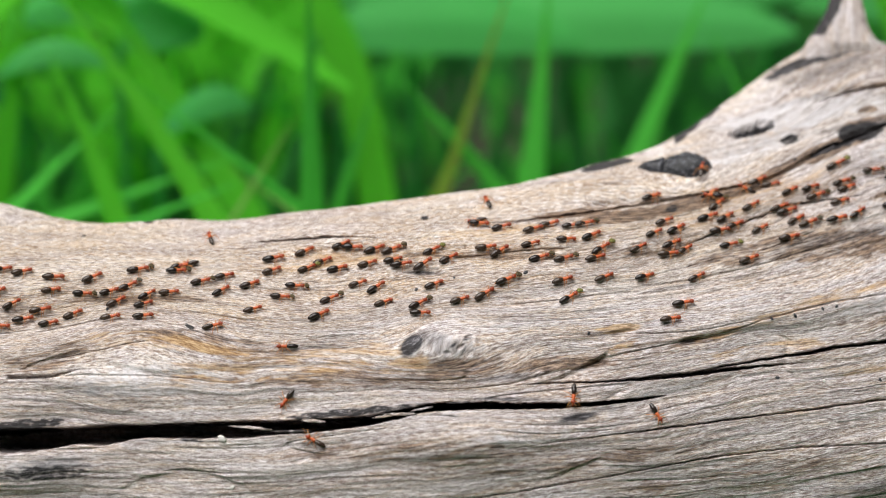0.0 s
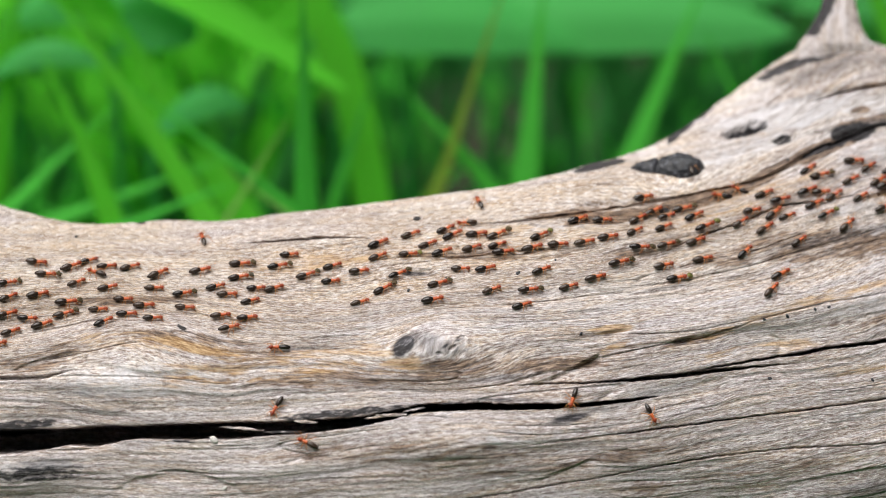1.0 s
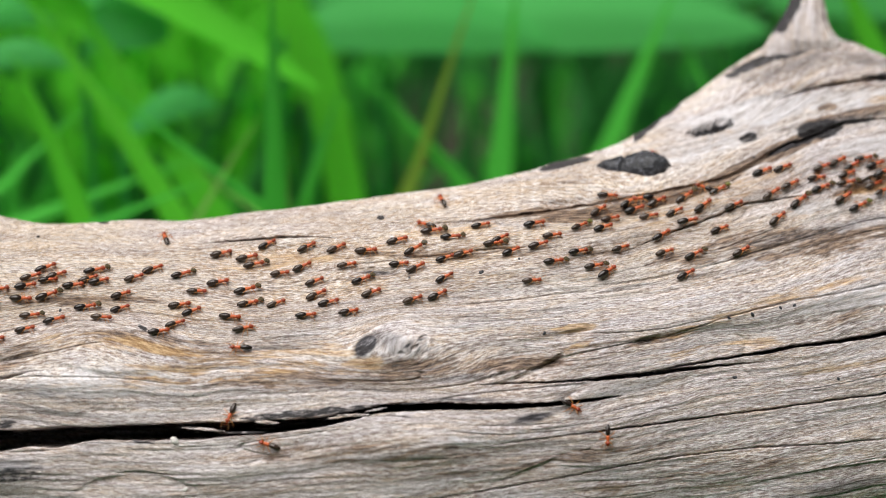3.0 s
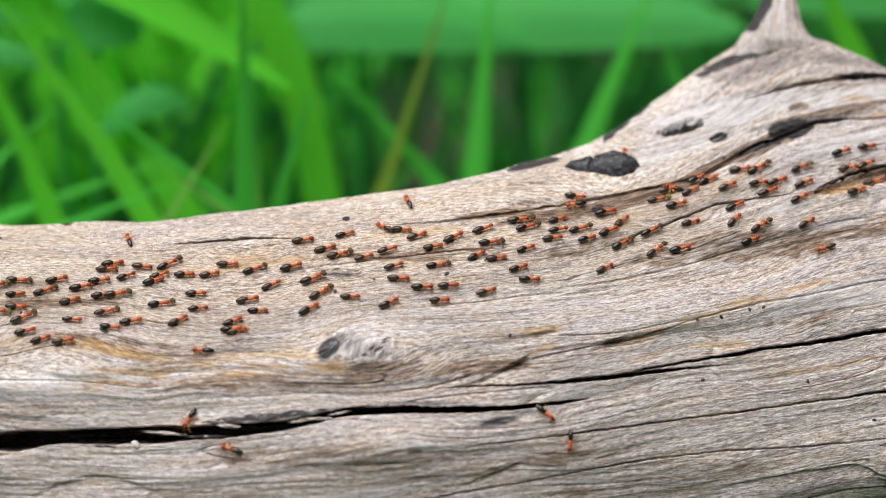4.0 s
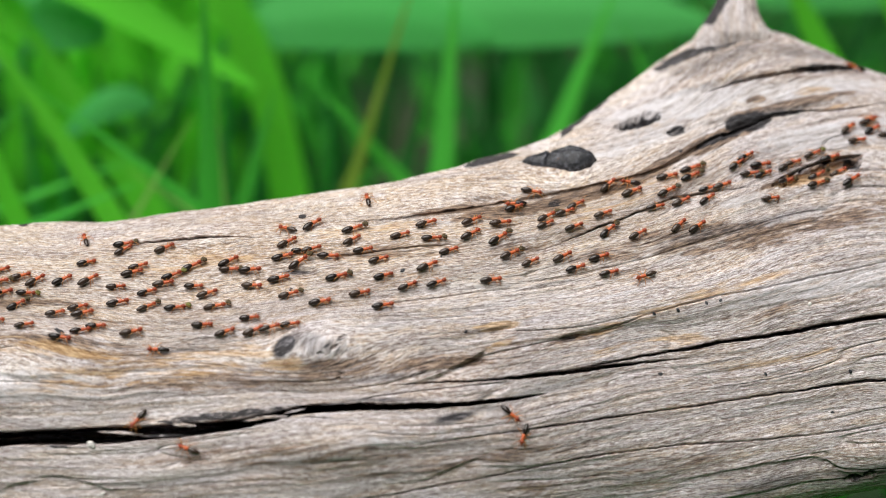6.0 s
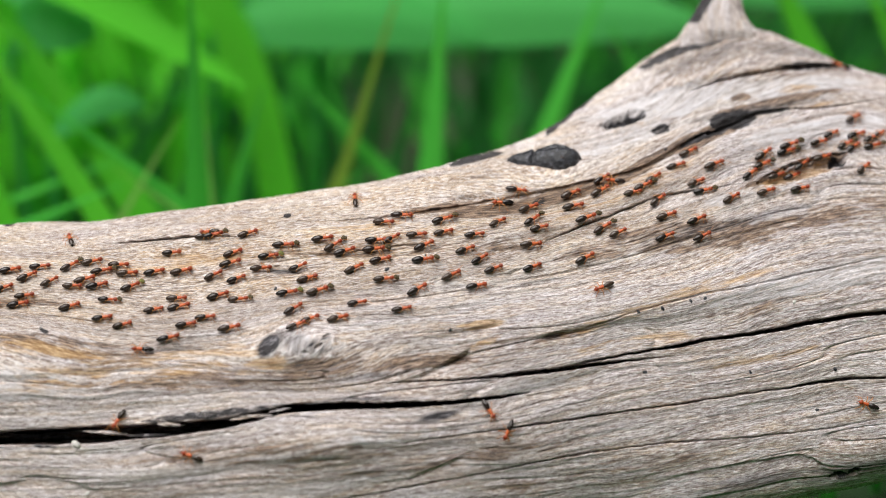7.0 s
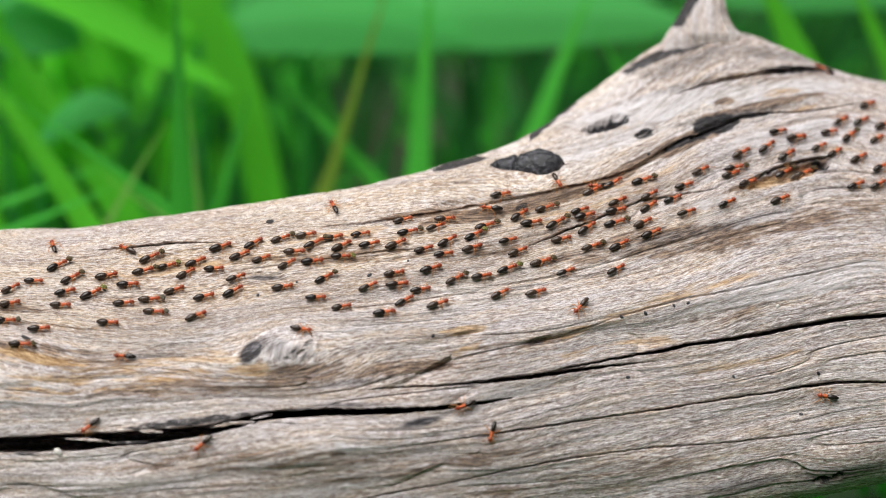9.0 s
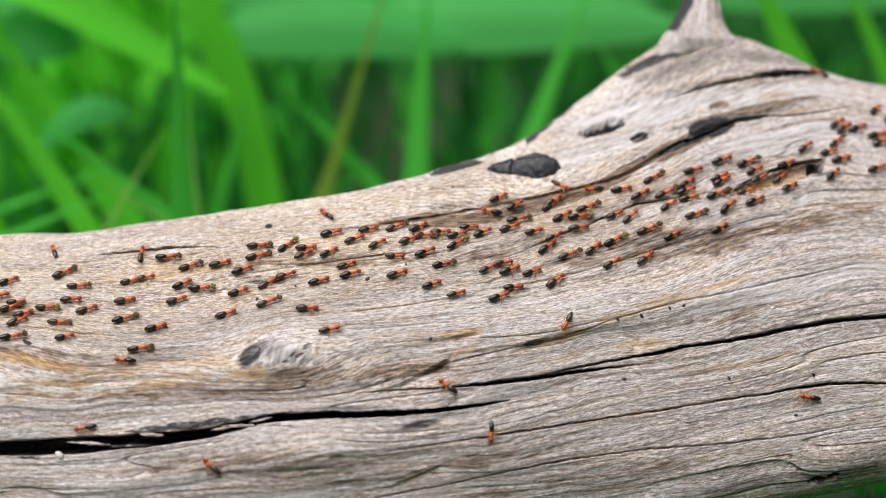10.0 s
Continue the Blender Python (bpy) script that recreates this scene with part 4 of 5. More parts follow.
def termite(kind):
    """One termite: kind is 'worker', 'soldier' or a pellet material."""
    soldier = kind == "soldier"
    ob = new("termite_soldier" if soldier else "termite_worker" if kind == "worker" else "laden_termite")
    part("abdomen", abdomen_mesh(soldier), None, ob, "glossy black banded abdomen")
    part("thorax", thorax_mesh(), None, ob)
    head = part("head", head_mesh(soldier), None, ob, "dark red pointed head" if soldier else "orange-red rounded head")
    for side in (1, -1):
        pts = [(1.75, 0.18 * side, 0.95), (2.05, 0.4 * side, 1.2), (2.45, 0.6 * side, 1.15), (2.85, 0.8 * side, 1.0), (3.2, 0.95 * side, 0.8)]
        part("antenna", rod(pts, (0.035, 0.03, 0.03, 0.03, 0.025), AMBER, "antenna", 5), None, head)
    for joint, me in leg_meshes(1.35, 1.25) if soldier else leg_meshes(1.0):
        leg = part("leg", me, None, ob)
        leg.location = [q / 1000 for q in joint]
    if soldier:
        tagged(ob, "reddish termite soldier standing guard on the bare wood", "termite", "guarding soldiers")
    elif kind == "worker":
        tagged(ob, "termite worker with black abdomen and orange head walking on the log", "termite", "marching termites")
    else:
        out = []
        for s in np.linspace(0, 1, 11):
            r = max(0.03, math.sin(math.pi * (0.03 + 0.94 * s)) ** 0.55)
            out.append((1.85 + 1.15 * s, 0, 0.95 + 0.12 * s, 0.60 * r, 0.62 * r))
        colour = ("brown", "grey", "green")[PELLETS.index(kind)]
        part("lichen_pellet", body_mesh("lichen_pellet", out, kind, 12, 0.34), None, ob, "rough " + colour + " lichen pellet held in the jaws")
        tagged(ob, "termite worker carrying a " + colour + " lichen pellet along the log", "termite", "marching termites")
    return ob


TRAIL_TOP = [(-430, -1), (-160, -5), (-114, -6), (-80, -3.6), (-56, -1), (-14, 5.4), (16, 8.2), (41, 14), (56, 18), (75, 21), (110, 28.5), (160, 27), (430, 20)]
TRAIL_LOW = [(-430, -16), (-160, -20), (-112, -19.5), (-79, -18.5), (-56, -18.5), (-20, -15), (9, -11), (33, -7), (60, 2), (75, 7.5), (87, 9.6), (108, 16.5), (160, 15), (430, 8)]
SPEED = 24.0
TIMES = np.arange(0, 10.01, 0.5)
rng = np.random.default_rng(12)


def lane(x, q):
    low, top = curve(x, TRAIL_LOW), curve(x, TRAIL_TOP)
    return low + (top - low) * q


MARCH = []           # load (0 none, 1 brown, 2 grey, 3 green), then seconds, X and share of the trail's width, once or more


def troop(load, ants):
    MARCH.extend((load, rows) for rows in ants)


troop(0, [((1, -113, -0.12), (5, -28.4, 0.07), (9, 54.4, 0.15)), ((1, -112, 0.36), (5, -24.2, 0.4), (9, 75.6, 0.45)), ((1, -112, 0.59), (5, -17.6, 0.53), (9, 72.5, 0.62)), ((1, -110.6, 0.08), (5, -26.7, 0.2), (9, 62.2, 0.26)), ((1, -107.5, 0.28), (5, -21.4, 0.23), (9, 71, 0.2)), ((1, -107.3, 1.09), (5, -12.5, 0.87), (9, 80.8, 0.94)), ((1, -105.9, 0.61), (5, -15, 0.71), (9, 85.1, 0.74)), ((1, -104.2, 0.17), (5, -9.4, 0.21), (9, 82.6, 0.07)), ((1, -99.9, 1.01), (5, -7.6, 0.75), (9, 87.7, 0.96)), ((1, -98.2, 0.76), (5, 3.1, 0.65), (9, 92.5, 0.72)), ((1, -96.4, 1.08), (5, -2.9, 0.9), (9, 83.8, 1.12)), ((1, -92.9, 0.36), (5, -1, 0.26), (9, 87.5, 0.4)), ((1, -92.3, 0.98), (5, 10, 0.83), (9, 103.3, 0.98)), ((1, -91.5, 0.68), (5, 7.6, 0.73), (9, 95.4, 0.91))])
troop(0, [((1, -91.1, 0.14), (5, 8.3, 0.19), (9, 99.7, -0.08)), ((1, -87.9, 0.51), (5, 9, 0.57), (9, 95.9, 0.55)), ((1, -87.3, 0.95), (5, 15.7, 0.83), (9, 105.3, 1.22)), ((1, -86.6, 0.25), (5, 14.5, 0.26), (9, 105.9, 0.05)), ((1, -83.3, 0.39), (5, 6.3, 0.34), (9, 101.1, 0.33)), ((1, -81.6, 0.64), (5, 15.9, 0.68), (9, 106.1, 0.6)), ((1, -81.1, 0.83), (5, 22.6, 0.76), (9, 108.4, 0.83)), ((1, -81, 0.17), (5, 17.4, 0.08), (9, 104.7, -0.22)), ((1, -74.6, 0.34), (5, 20, 0.28)), ((1, -72.2, 0.83), (5, 27.9, 0.84)), ((1, -68.6, 0.62), (5, 24.8, 0.55)), ((1, -66.9, 0.22), (5, 28.3, 0.2)), ((1, -56.2, 0.57), (5, 40.5, 0.61)), ((1, -53.4, 0.94), (5, 43.9, 0.88))])
troop(0, [((1, -44.2, 0.59), (5, 48.1, 0.58)), ((1, -44, 0.75), (5, 41.4, 0.78)), ((1, -38.2, 0.65), (5, 52.9, 0.62)), ((1, -37.8, 0.29), (5, 49.8, 0.19)), ((1, -34.4, 0.78), (5, 54.9, 0.66)), ((1, -34.4, 0.92), (5, 49, 0.77)), ((1, -27.5, 0.96), (5, 67.3, 0.97)), ((1, -23.8, 0.83), (5, 70.6, 0.78)), ((1, -22.6, 0.22), (5, 67.2, 0.19)), ((1, -20.7, 0.72), (5, 64.5, 0.66)), ((1, -20, 0.96), (5, 73, 1.02)), ((1, -18.5, 0.89), (5, 74.4, 0.89)), ((1, -16.8, 0.51), (5, 66.8, 0.41)), ((1, -14.4, 0.72), (5, 77.8, 0.74))])
troop(0, [((1, -13.3, 0.86), (5, 80.9, 0.89)), ((1, -11.5, 0.48), (5, 79.7, 0.51)), ((1, -10.3, 0.26), (5, 78.8, 0.36)), ((1, -9, 0.72), (5, 84.2, 0.67)), ((1, -7.7, 0.64), (5, 86.9, 0.52)), ((1, -4, 0.05), (5, 79.9, 0)), ((1, -1.6, 0.66), (5, 88.9, 0.7)), ((1, 0.2, 0.4), (5, 93.5, 0.32)), ((1, 3.9, 0.67), (5, 95.7, 0.56)), ((1, 5.8, 0.2), (5, 94.8, -0.08)), ((1, 8.4, 0.94),), ((1, 9.5, 0.66),), ((1, 11.5, 0.26),), ((1, 13.6, 0.9),)])
troop(0, [((1, 14.6, 0.68),), ((1, 20.4, 0.7),), ((1, 21.3, 0.86),), ((1, 24.8, 0.91),), ((1, 26.3, 0.27),), ((1, 26.8, 0.68),), ((1, 27.7, 0.82),), ((1, 33.6, 0.47),), ((1, 33.7, 0.74),), ((1, 34.9, 0.24),), ((1, 43.5, 0.54),), ((1, 44, 0.18),), ((1, 46.2, 0.63),), ((1, 48.8, 0.37),)])
troop(0, [((1, 49, -0.35),), ((1, 49.2, 0.77),), ((1, 50.9, 0.53),), ((1, 51.3, -0.22),), ((1, 52.5, 0.66),), ((1, 53.9, 0.43),), ((1, 55.8, 0.09),), ((1, 58.6, 0.69),), ((1, 59.5, 0.96),), ((1, 60.1, 0.49),), ((1, 61.7, 0.63),), ((1, 64.5, 0.54),), ((1, 66.5, 0.08),), ((1, 68.5, 0.71),)])
troop(0, [((1, 69.6, 0.97),), ((1, 70.2, 0.41),), ((1, 72.7, 0.86),), ((1, 74.6, 0.6),), ((1, 75.2, 0.16),), ((1, 76.2, 0.53),), ((1, 77.4, 0.75),), ((1, 78.1, 0.38),), ((1, 82.7, 0.75),), ((1, 85.6, 0.19),), ((1, 86.7, 0.4),), ((1, 89.8, 0.62),), ((1, 92.6, 0.26),), ((1, 98.5, 0.2),)])
troop(0, [((1, 101.1, 0.71),), ((1, 103.7, 0.47),), ((5, -92.6, 0.99), (9, -6.7, 0.84)), ((5, -90.4, 0.14), (9, 5.7, 0.18)), ((5, -88, 0.63), (9, 6.5, 0.61)), ((5, -87.9, 0.42), (9, 7.9, 0.38)), ((5, -87.6, 1.04), (9, 2.2, 0.97)), ((5, -86.7, 0.79), (9, 11.4, 0.66)), ((5, -84, 0.84), (9, 9, 0.84)), ((5, -83.6, 0.06), (9, 9.2, -0.02)), ((5, -81.5, 0.52), (9, 10.6, 0.52)), ((5, -78.1, 1.01), (9, 11, 0.92)), ((5, -78, 0.66), (9, 16.5, 0.54)), ((5, -71.1, 0.6), (9, 24, 0.55))])
troop(0, [((5, -69.4, 0.46), (9, 26, 0.42)), ((5, -66.7, 0.04), (9, 18.3, 0.22)), ((5, -62.8, 0.78), (9, 26.7, 0.82)), ((5, -62.6, -0.04), (9, 22, -0.01)), ((5, -59.2, 0.5), (9, 35.4, 0.43)), ((5, -58.6, 0.16), (9, 36, 0.06)), ((5, -57.7, -0.06), (9, 29.6, -0.08)), ((5, -57.5, 0.66), (9, 29.3, 0.67)), ((5, -53.2, 0.75), (9, 40.6, 0.61)), ((5, -53, 0.54), (9, 40.8, 0.47)), ((5, -52.4, 0.88), (9, 42.7, 0.87)), ((5, -50.7, 0.05), (9, 46.5, -0.1)), ((5, -49.5, 1), (9, 47.2, 0.89)), ((5, -47.8, 0.78), (9, 39.6, 0.68))])
troop(0, [((5, -45.9, 0.84), (9, 47.7, 0.66)), ((5, -45.1, 0.18), (9, 47.5, 0.15)), ((5, -42.2, 0.69), (9, 47.3, 0.57)), ((5, -39.9, 0.8), (9, 54.5, 0.63)), ((5, -36.6, 0.72), (9, 62.2, 0.63)), ((5, -35.7, 0.19), (9, 52.8, 0.31)), ((5, -32, 0.54), (9, 54.3, 0.49)), ((5, -31.7, 0.32), (9, 59.6, 0.49)), ((5, -29.7, 0.75), (9, 65.9, 0.78)), ((5, -25.8, 0.84), (9, 75.1, 0.92)), ((5, 30, 0.51),), ((5, 34.8, 0.19),), ((5, 35, 0.41),), ((5, 36, 0.58),)])
troop(0, [((9, -116.1, 0.36),), ((9, -112, 0.47),), ((9, -106, 0.74),), ((9, -105.3, 0.91),), ((9, -102.9, 0.33),), ((9, -101.6, 0.45),), ((9, -101.4, 0.67),), ((9, -91.3, 0.12),), ((9, -89.4, 0.66),), ((9, -88.6, 0.44),), ((9, -79.6, 0.76),), ((9, -79.4, 0.56),), ((9, -75, 0.82),), ((9, -72.3, 0.17),)])
troop(0, [((9, -68.7, 0.49),), ((9, -68.1, 0.66),), ((9, -59.8, 0.81),), ((9, -58.2, 0.22),), ((9, -55.6, 0.47),), ((9, -55.1, 0.69),), ((9, -45.3, 0.57),), ((9, -43.1, 0.73),), ((9, -41.2, 0.83),), ((9, -40.1, 0.21),), ((9, -38.9, 0.44),), ((9, -37.2, 0.72),), ((9, -36.2, 0.94),), ((9, -32.9, 0.45),)])
troop(0, [((9, -32.5, 0.59),), ((9, -32, 0.82),), ((9, -29.3, 0.92),), ((9, -27.4, 0.74),), ((9, -22.6, 0.4),), ((9, -22, 0.64),), ((9, -20.5, 0.75),), ((9, -18.2, 0.91),), ((9, -16.6, 0.62),), ((9, -15.7, 0.24),), ((9, -12.5, 0.84),), ((9, -10.6, 0.74),), ((9, -10.4, 0.11),), ((9, -5, 0.29),)])
troop(0, [((9, -4.8, 0.72),), ((9, -1.6, -0.02),), ((9, 0.4, 0.38),), ((9, 0.7, 0.7),), ((9, 1, 0.27),), ((9, 2.4, 0.08),)])
troop(1, [((1, -112.7, 0.79), (5, -22.7, 0.71)), ((1, -104.9, 0.9), (5, -0.5, 0.73), (9, 99.7, 0.75)), ((1, -100.1, 0.32), (5, -7.2, 0.41)), ((1, -99.8, 0.5), (5, -9.2, 0.59), (9, 83.8, 0.54)), ((1, -75.5, 0.55), (5, 15, 0.46)), ((1, -63.8, 0.88), (5, 33.9, 0.89)), ((1, -55.7, 0.82), (5, 33.4, 0.79)), ((1, -49.6, 0.69), (5, 46.2, 0.66)), ((1, -33.1, 0.42), (5, 53.2, 0.46)), ((1, -30.2, 0.55), (5, 60.6, 0.49)), ((1, -21.6, 0.39), (5, 59.5, 0.24)), ((1, -9.1, 0.83), (5, 86.8, 0.96)), ((1, -2.6, 0.22), (5, 83.6, 0.15)), ((1, 16.6, 0.39),)])
troop(1, [((1, 21.2, 0.52),), ((1, 27, 0.5),), ((1, 31.3, 0.86),), ((1, 61.7, 0.84),), ((1, 82.6, 0.62),), ((1, 89.4, 0.74),), ((1, 94.7, 0.78),), ((5, -86.1, 1.24), (9, 3.2, 0.81)), ((5, -82.5, 0.32), (9, 12.7, 0.24)), ((5, -70.9, 0.8), (9, 19.3, 0.76)), ((5, -68.1, 0.27), (9, 30.8, 0.24)), ((5, -64.9, 0.65), (9, 32.3, 0.82)), ((5, -51.3, 0.32), (9, 41.6, 0.24)), ((5, -48.3, 0.6), (9, 34.3, 0.61))])
troop(1, [((5, -40.1, 0.41), (9, 46.9, 0.42)), ((5, -38.9, 0.91), (9, 53.3, 0.8)), ((9, -104.3, 0.56),), ((9, -102.8, 0.1),), ((9, -93.7, 0.96),), ((9, -92.5, 0.33),), ((9, -89.5, 0.79),), ((9, -75.6, -0.04),), ((9, -70.6, 1),), ((9, -67.4, 0.82),), ((9, -52.2, 0.82),), ((9, -51.1, 0.96),), ((9, -23.6, 0.92),), ((9, -16.5, 0.81),)])
troop(1, [((9, -14.1, 0.43),)])
troop(2, [((1, -63.9, 0.72), (5, 27.1, 0.68)), ((1, 80.3, 0.28),), ((9, -79.7, 0.3),), ((9, -50.3, 0.49),), ((9, -49.1, 0.32),)])
troop(3, [((1, -27.9, 0.75), (5, 61.1, 0.79)), ((1, -0.1, 0.78), (5, 94.7, 0.82)), ((1, 29, 0.1),), ((1, 35.7, 0.59),), ((1, 62.2, 0.31),), ((1, 88.2, 0.97),), ((5, -75.4, 0.74), (9, 16.9, 0.67)), ((5, -75, 0.37), (9, 23.7, 0.25)), ((9, -112.1, 0.85),), ((9, -95, 0.57),), ((9, -62.7, 0.62),), ((9, -47.3, 0.84),), ((9, -10.7, 0.63),)])


def track(rows, a, b):
    """X and share of the trail at TIMES: through the known places, at the common pace before and after them."""
    t, x, q = np.array(rows, float).T
    xs = np.interp(TIMES, t, x) + SPEED * (np.minimum(TIMES - t[0], 0) + np.maximum(TIMES - t[-1], 0))
    turn = math.pi * (TIMES - 1) / 4
    xs = xs + 1.1 * a * np.sin(2 * turn) + 0.7 * b * np.sin(3 * turn)
    return xs, np.interp(TIMES, t, q) + 0.03 * b * np.sin(turn) + 0.03 * a * np.sin(2 * turn)


def stand(xs, vs, turn=None, lift=0.0):
    """Poses on the wood along a track of X and V; turn gives headings in degrees, or they follow the track."""
    p = skin(xs, vs, lift)
    e = 1.0
    px = skin(xs + e, vs, lift) - skin(xs - e, vs, lift)
    pv = skin(xs, vs + e, lift) - skin(xs, vs - e, lift)
    up = np.cross(px, pv)
    up /= np.linalg.norm(up, axis=1, keepdims=True)
    if turn is None:
        dx, dv = np.gradient(xs), np.gradient(vs)
    else:
        dx, dv = np.cos(np.radians(turn)), np.sin(np.radians(turn))
    way = px * dx[:, None] + pv * dv[:, None]
    way /= np.linalg.norm(way, axis=1, keepdims=True)
    side = np.cross(up, way)
    out = []
    for o, a, b, c in zip(p, way, side, up):
        out.append(Matrix(((a[0], b[0], c[0], o[0]), (a[1], b[1], c[1], o[1]), (a[2], b[2], c[2], o[2]), (0, 0, 0, 1))))
    return out


MARCHERS = []        # (thing, poses, size)
kinds = [termite("worker"), *(termite(p) for p in PELLETS)]
fresh = [True] * 4
tracks = []
for k, rows in MARCH:
    a, b = rng.uniform(-1, 1, 2)
    xs, q = track(rows, a, b)
    vs = lane(xs, q)
    heading = np.degrees(np.arctan2(np.gradient(vs), np.gradient(xs))) + 7 + 9 * np.sin(TIMES * 1.9 + 3 * a) + 7 * np.sin(TIMES * 3.7 + 3 * b)
    tracks.append((k, xs, vs, heading))
spots = stand(*(np.concatenate([r[i] for r in tracks]) for i in (1, 2, 3)))
for n, (k, *_) in enumerate(tracks):
    poses = spots[n * len(TIMES):(n + 1) * len(TIMES)]
    if fresh[k]:
        ob, fresh[k] = kinds[k], False
    else:
        ob = copy_thing(kinds[k], poses[0])
    ob.matrix_basis = poses[0]
    ob.scale = [0.99 + rng.uniform(-0.08, 0.08)] * 3
    MARCHERS.append((ob, poses))
# those that stand guard or wander: seconds, X, V, heading
WANDER = []
WANDER.append([(0, -73, 1.8, 118), (10, -72.7, 1.9, 120)])
WANDER.append([(0, -12.8, 9.4, 118), (4.5, -13.3, 9.5, 122), (7.5, -11.9, 9.0, 95), (9, -12.9, 8.8, 125), (10, -14.2, 8.2, 150)])
WANDER.append([(0, -54.2, -31.5, 235), (1, -54.6, -33, 240), (2.5, -55.6, -34.3, 250), (5.5, -57.6, -34.8, 225), (7.5, -59.3, -35.1, 240), (10, -62.3, -34.4, 190)])
WANDER.append([(0, -48.2, -39.4, 150), (4.5, -48, -40.1, 165), (5.5, -48.4, -39.8, 160), (7.5, -41.8, -42, 165), (9, -38.1, -38, 220), (10, -36.3, -41.4, 140)])
WANDER.append([(0, 4.5, -30.4, 265), (1, 6, -30.8, 250), (2.5, 11.9, -31.9, 330), (4.5, 15.8, -33.8, 320), (5.5, 17.1, -34.4, 325), (7.5, 15, -33.6, 285), (9, 14, -31.6, 200), (10, 11.1, -27.2, 145)])
WANDER.append([(0, 21.7, -34, 305), (1, 22.2, -34, 300), (2.5, 21.1, -37.9, 275), (4.5, 19.6, -38.6, 262), (7.5, 19.2, -37.5, 245), (10, 19.8, -36.6, 265)])
WANDER.append([(0, -54.7, -21.2, 182), (10, -54.7, -21.2, 176)])
WANDER.append([(0, 34.3, 17, 75), (2.5, 33.2, 18.7, 110), (4.5, 33.5, 19.8, 60), (5.5, 31.2, 18.3, 200), (7.5, 32.1, 18.4, 95), (8.2, 33.5, 14.5, 285), (10, 36.5, 13.2, 330)])
WANDER.append([(0, 120, -36, 180), (5, 104, -35.5, 175), (7.5, 92.8, -34.2, 160), (9, 89.4, -32, 170), (10, 86.7, -31.8, 168)])
WANDER.append([(0, 118, 12, 195), (3, 88, 4, 200), (4.5, 67.2, -1.6, 197), (5.5, 51.1, -5.3, 198), (7.5, 38.8, -10.5, 205), (9, 38.4, -12.4, 225), (10, 36.1, -15, 240)])
WANDER.append([(0, -15.4, 5.4, 190), (1, -15.9, 5.1, 185), (5, -21.4, 3.8, 155), (7.5, -50, 1.6, 185), (8.2, -56.5, 0.6, 170), (9, -56.5, 0.3, 160), (9.5, -53.6, 0.1, 95), (10, -53.2, 0.3, 80)])
WANDER.append([(0, -77, -4.6, 195), (1, -94.7, -6.4, 165), (2.5, -125, -7, 185), (10, -128, -7, 185)])
WANDER.append([(0, -70, -17.5, 15), (5, -40, -17.2, 10), (7, -23, -16.8, 20), (8, -17.5, -16.6, 5), (9, -18.5, -16.4, 350), (9.5, -14, -16, 25), (10, -12.5, -15.6, 10)])
WANDER.append([(0, 36, 11.6, 178), (1, 39.5, 11.9, 178), (3, 30, 10.6, 190), (5, 18.4, 8.4, 185), (9, 20.4, 8.2, 175), (10, 21, 8.3, 170)])
WANDER.append([(0, 23, 11.2, 15), (6, 22.6, 11.0, 350), (10, 23.1, 11.4, 20)])
WANDER.append([(0, 43.5, 13.4, 160), (10, 43.2, 13.2, 190)])
WANDER.append([(0, 97.5, 39.5, 175), (10, 97.1, 39.3, 160)])
WANDER.append([(0, 94, 26, 20), (10, 99, 27.4, 25)])
GUARDS = []
guard = termite("soldier")
for n, rows in enumerate(WANDER):
    t, x, v, h = np.array(rows, float).T
    lift = 1.0 if n == 7 else 0.0
    poses = stand(x, v, h, lift)
    ob = guard if n == 0 else copy_thing(guard, poses[0])
    if n == 9:
        tagged(ob, "reddish termite soldier wandering over the bare wood")
    ob.scale = [0.98 + 0.012 * (n % 5)] * 3
    GUARDS.append((ob, list(zip(t, poses))))


# small crumbs and droppings on the wood
def crumb(x, v, r, mat, label):
    u = bmesh.new()
    bmesh.ops.create_icosphere(u, subdivisions=2, radius=r / 1000)
    for q in u.verts:
        q.co *= 1 + 0.3 * noise.noise(q.co * 2500 / r + Vector((x, v, 0)))
        q.co.x *= 1.5
        q.co.z *= 0.55
    ob = part("crumb", u, mat)
    ob.matrix_basis = stand(np.array([x, x + 1.0]), np.array([v, v]), np.array([30.0 * x, 0]), r * 0.3)[0]
    return tagged(ob, label, "crumb", "crumbs on the log")


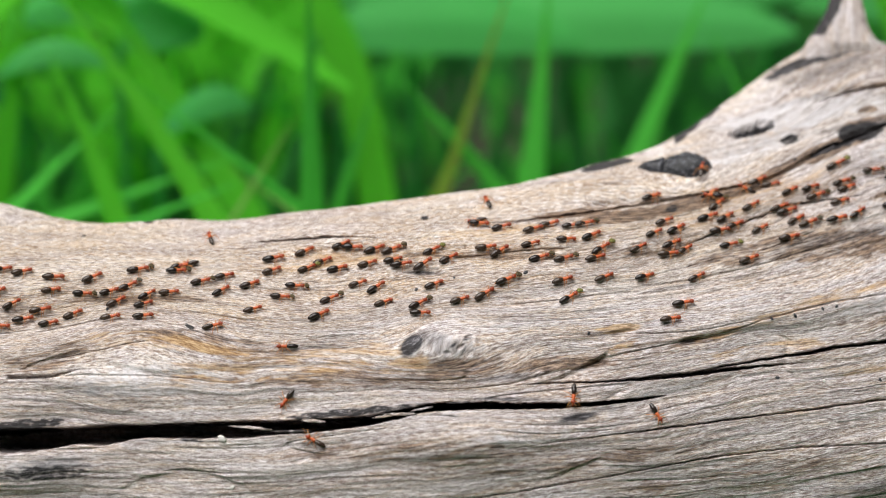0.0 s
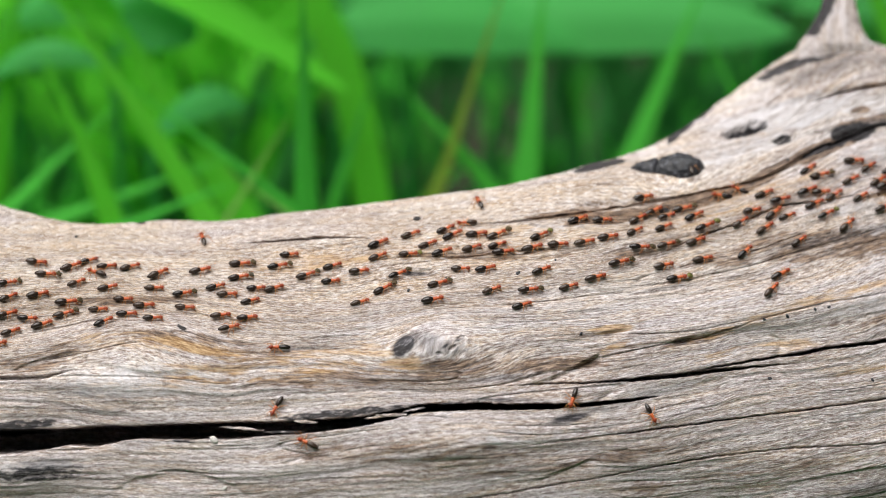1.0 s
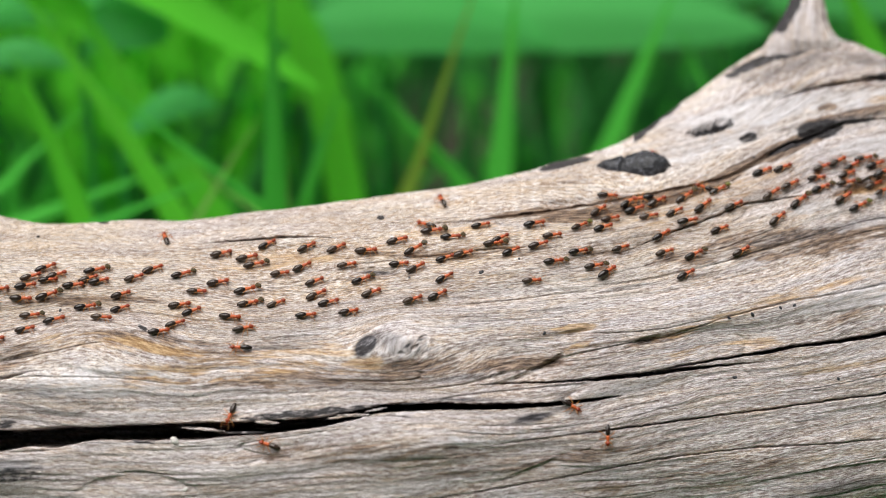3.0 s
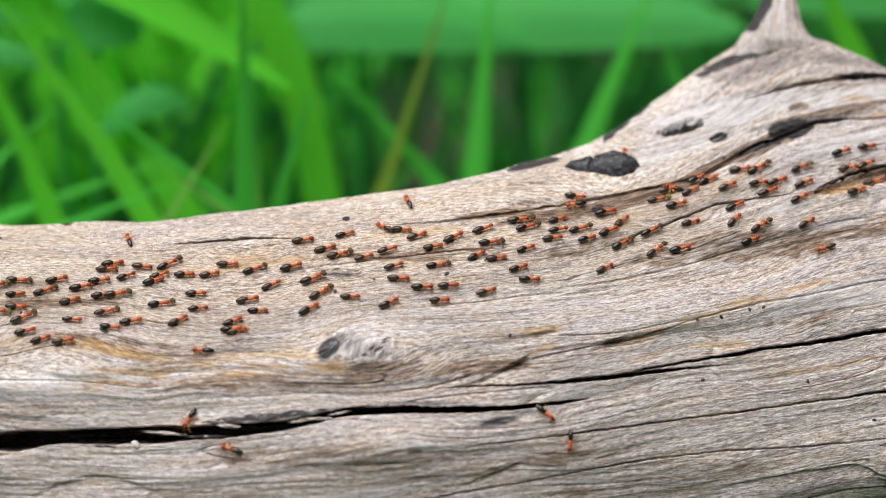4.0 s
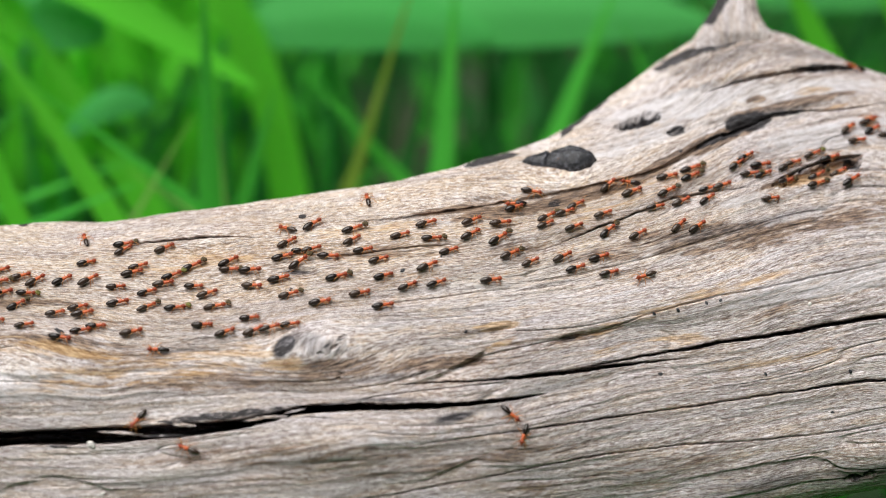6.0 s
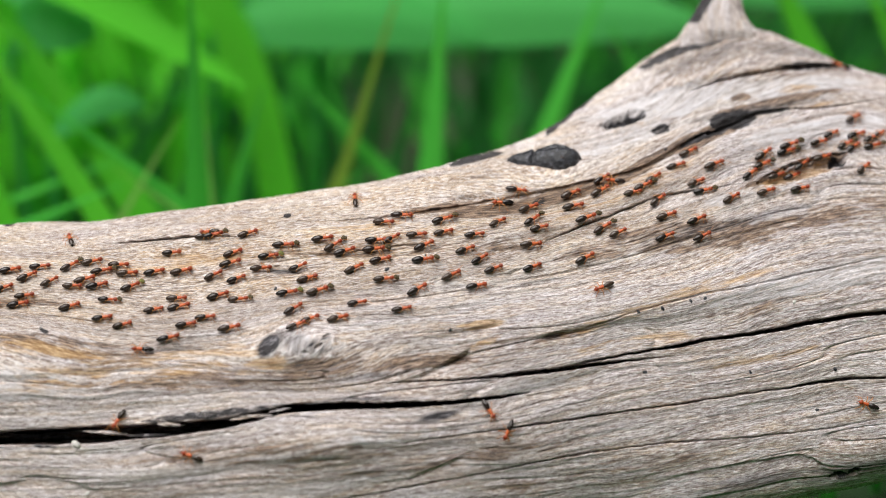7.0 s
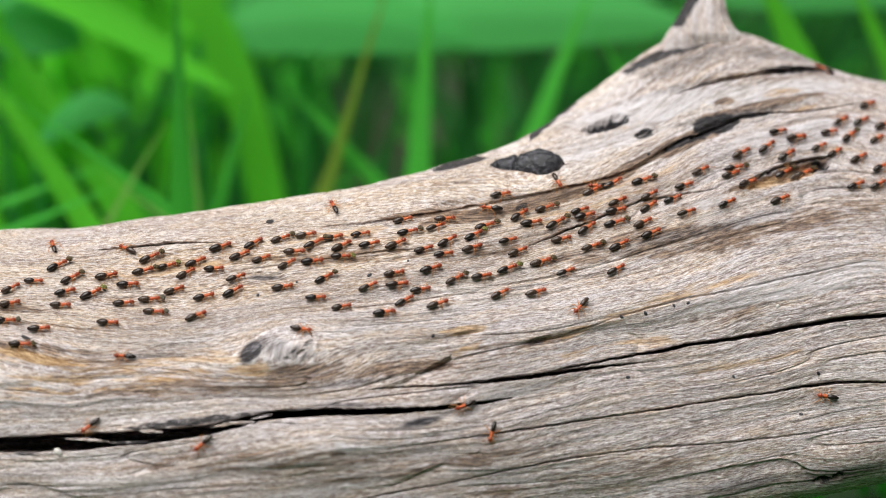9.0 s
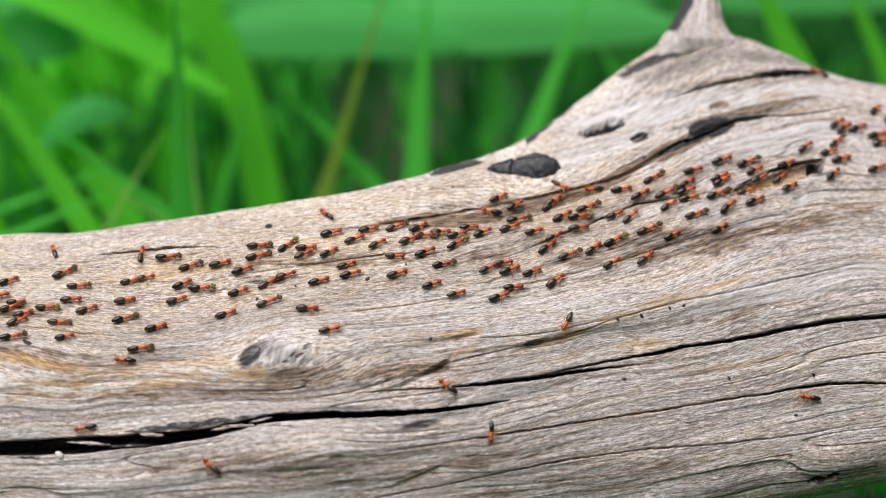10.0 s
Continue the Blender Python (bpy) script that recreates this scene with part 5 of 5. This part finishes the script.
CRUMB_WHITE = pellet_material("white_crumb", (0.6, 0.58, 0.54), (0.85, 0.84, 0.8))
for x, v, r in [(-67.2, -39.4, 0.65), (-65, -49.6, 0.4), (58, -27.5, 0.3), (80, -12.5, 0.35), (64, -15.5, 0.25), (95, -16.8, 0.3)]:
    crumb(x, v, r, CRUMB_WHITE, "tiny white crumb on the weathered wood")
for x, v, r in [(-101, 2.4, 0.35), (-5, -5.3, 0.4), (-28, -8.8, 0.35), (-20, -6.4, 0.3), (55, 20, 0.3), (48, -26.8, 0.35), (70, -27, 0.3), (52, -13.5, 0.35), (58, -12, 0.3), (61, -11.5, 0.3), (47, -14.2, 0.3), (8, -17.5, 0.3),
                (-63.8, -30.2, 0.3), (-93, -13.5, 0.3), (3, -2.4, 0.3), (84, -35.6, 0.3), (88, -26.8, 0.35)]:
    crumb(x, v, r, CHAR, "dark dropping on the weathered wood")


# ---- movement ----
def legs_of(ob):
    return [c for c in ob.children if c.name.startswith("leg")]


def step_rows(leg, index, delay, beat, swing):
    """Tripod gait: each leg swings to and fro about its hip."""
    hip = leg.location.copy()
    sign = 1 if index in (0, 3, 4) else -1
    side = 1 if index % 2 == 0 else -1
    rows, k = [], 0
    ticks = [0] + list(range(delay or beat, 300, beat)) + [300]
    for k, f in enumerate(ticks):
        angle = swing * sign * side * (1 if k % 2 == 0 else -1)
        rows.append((f / FPS, pose(*hip, 0, 0, angle)))
    return rows


def motions():
    gaits = {}
    for n, (ob, poses) in enumerate(MARCHERS):
        walk(ob, list(zip(TIMES.tolist(), poses)))
        for i, leg in enumerate(legs_of(ob)):
            share(leg, gaits, (n % 4, i), lambda: step_rows(leg, i, n % 4, 4, 24))
    for n, (ob, rows) in enumerate(GUARDS):
        walk(ob, rows)
        for i, leg in enumerate(legs_of(ob)):
            share(leg, gaits, ("slow", n % 2, i), lambda: step_rows(leg, i, 7 * (n % 2), 15, 9))


def share(leg, gaits, key, rows):
    """Keys the first leg of its kind, and gives its gait to the others."""
    if key not in gaits:
        walk(leg, rows())
        gaits[key] = leg
        return
    leg.rotation_mode = "QUATERNION"
    data, first = leg.animation_data_create(), gaits[key].animation_data
    data.action = first.action
    data.action_slot = first.action_slot


motions()
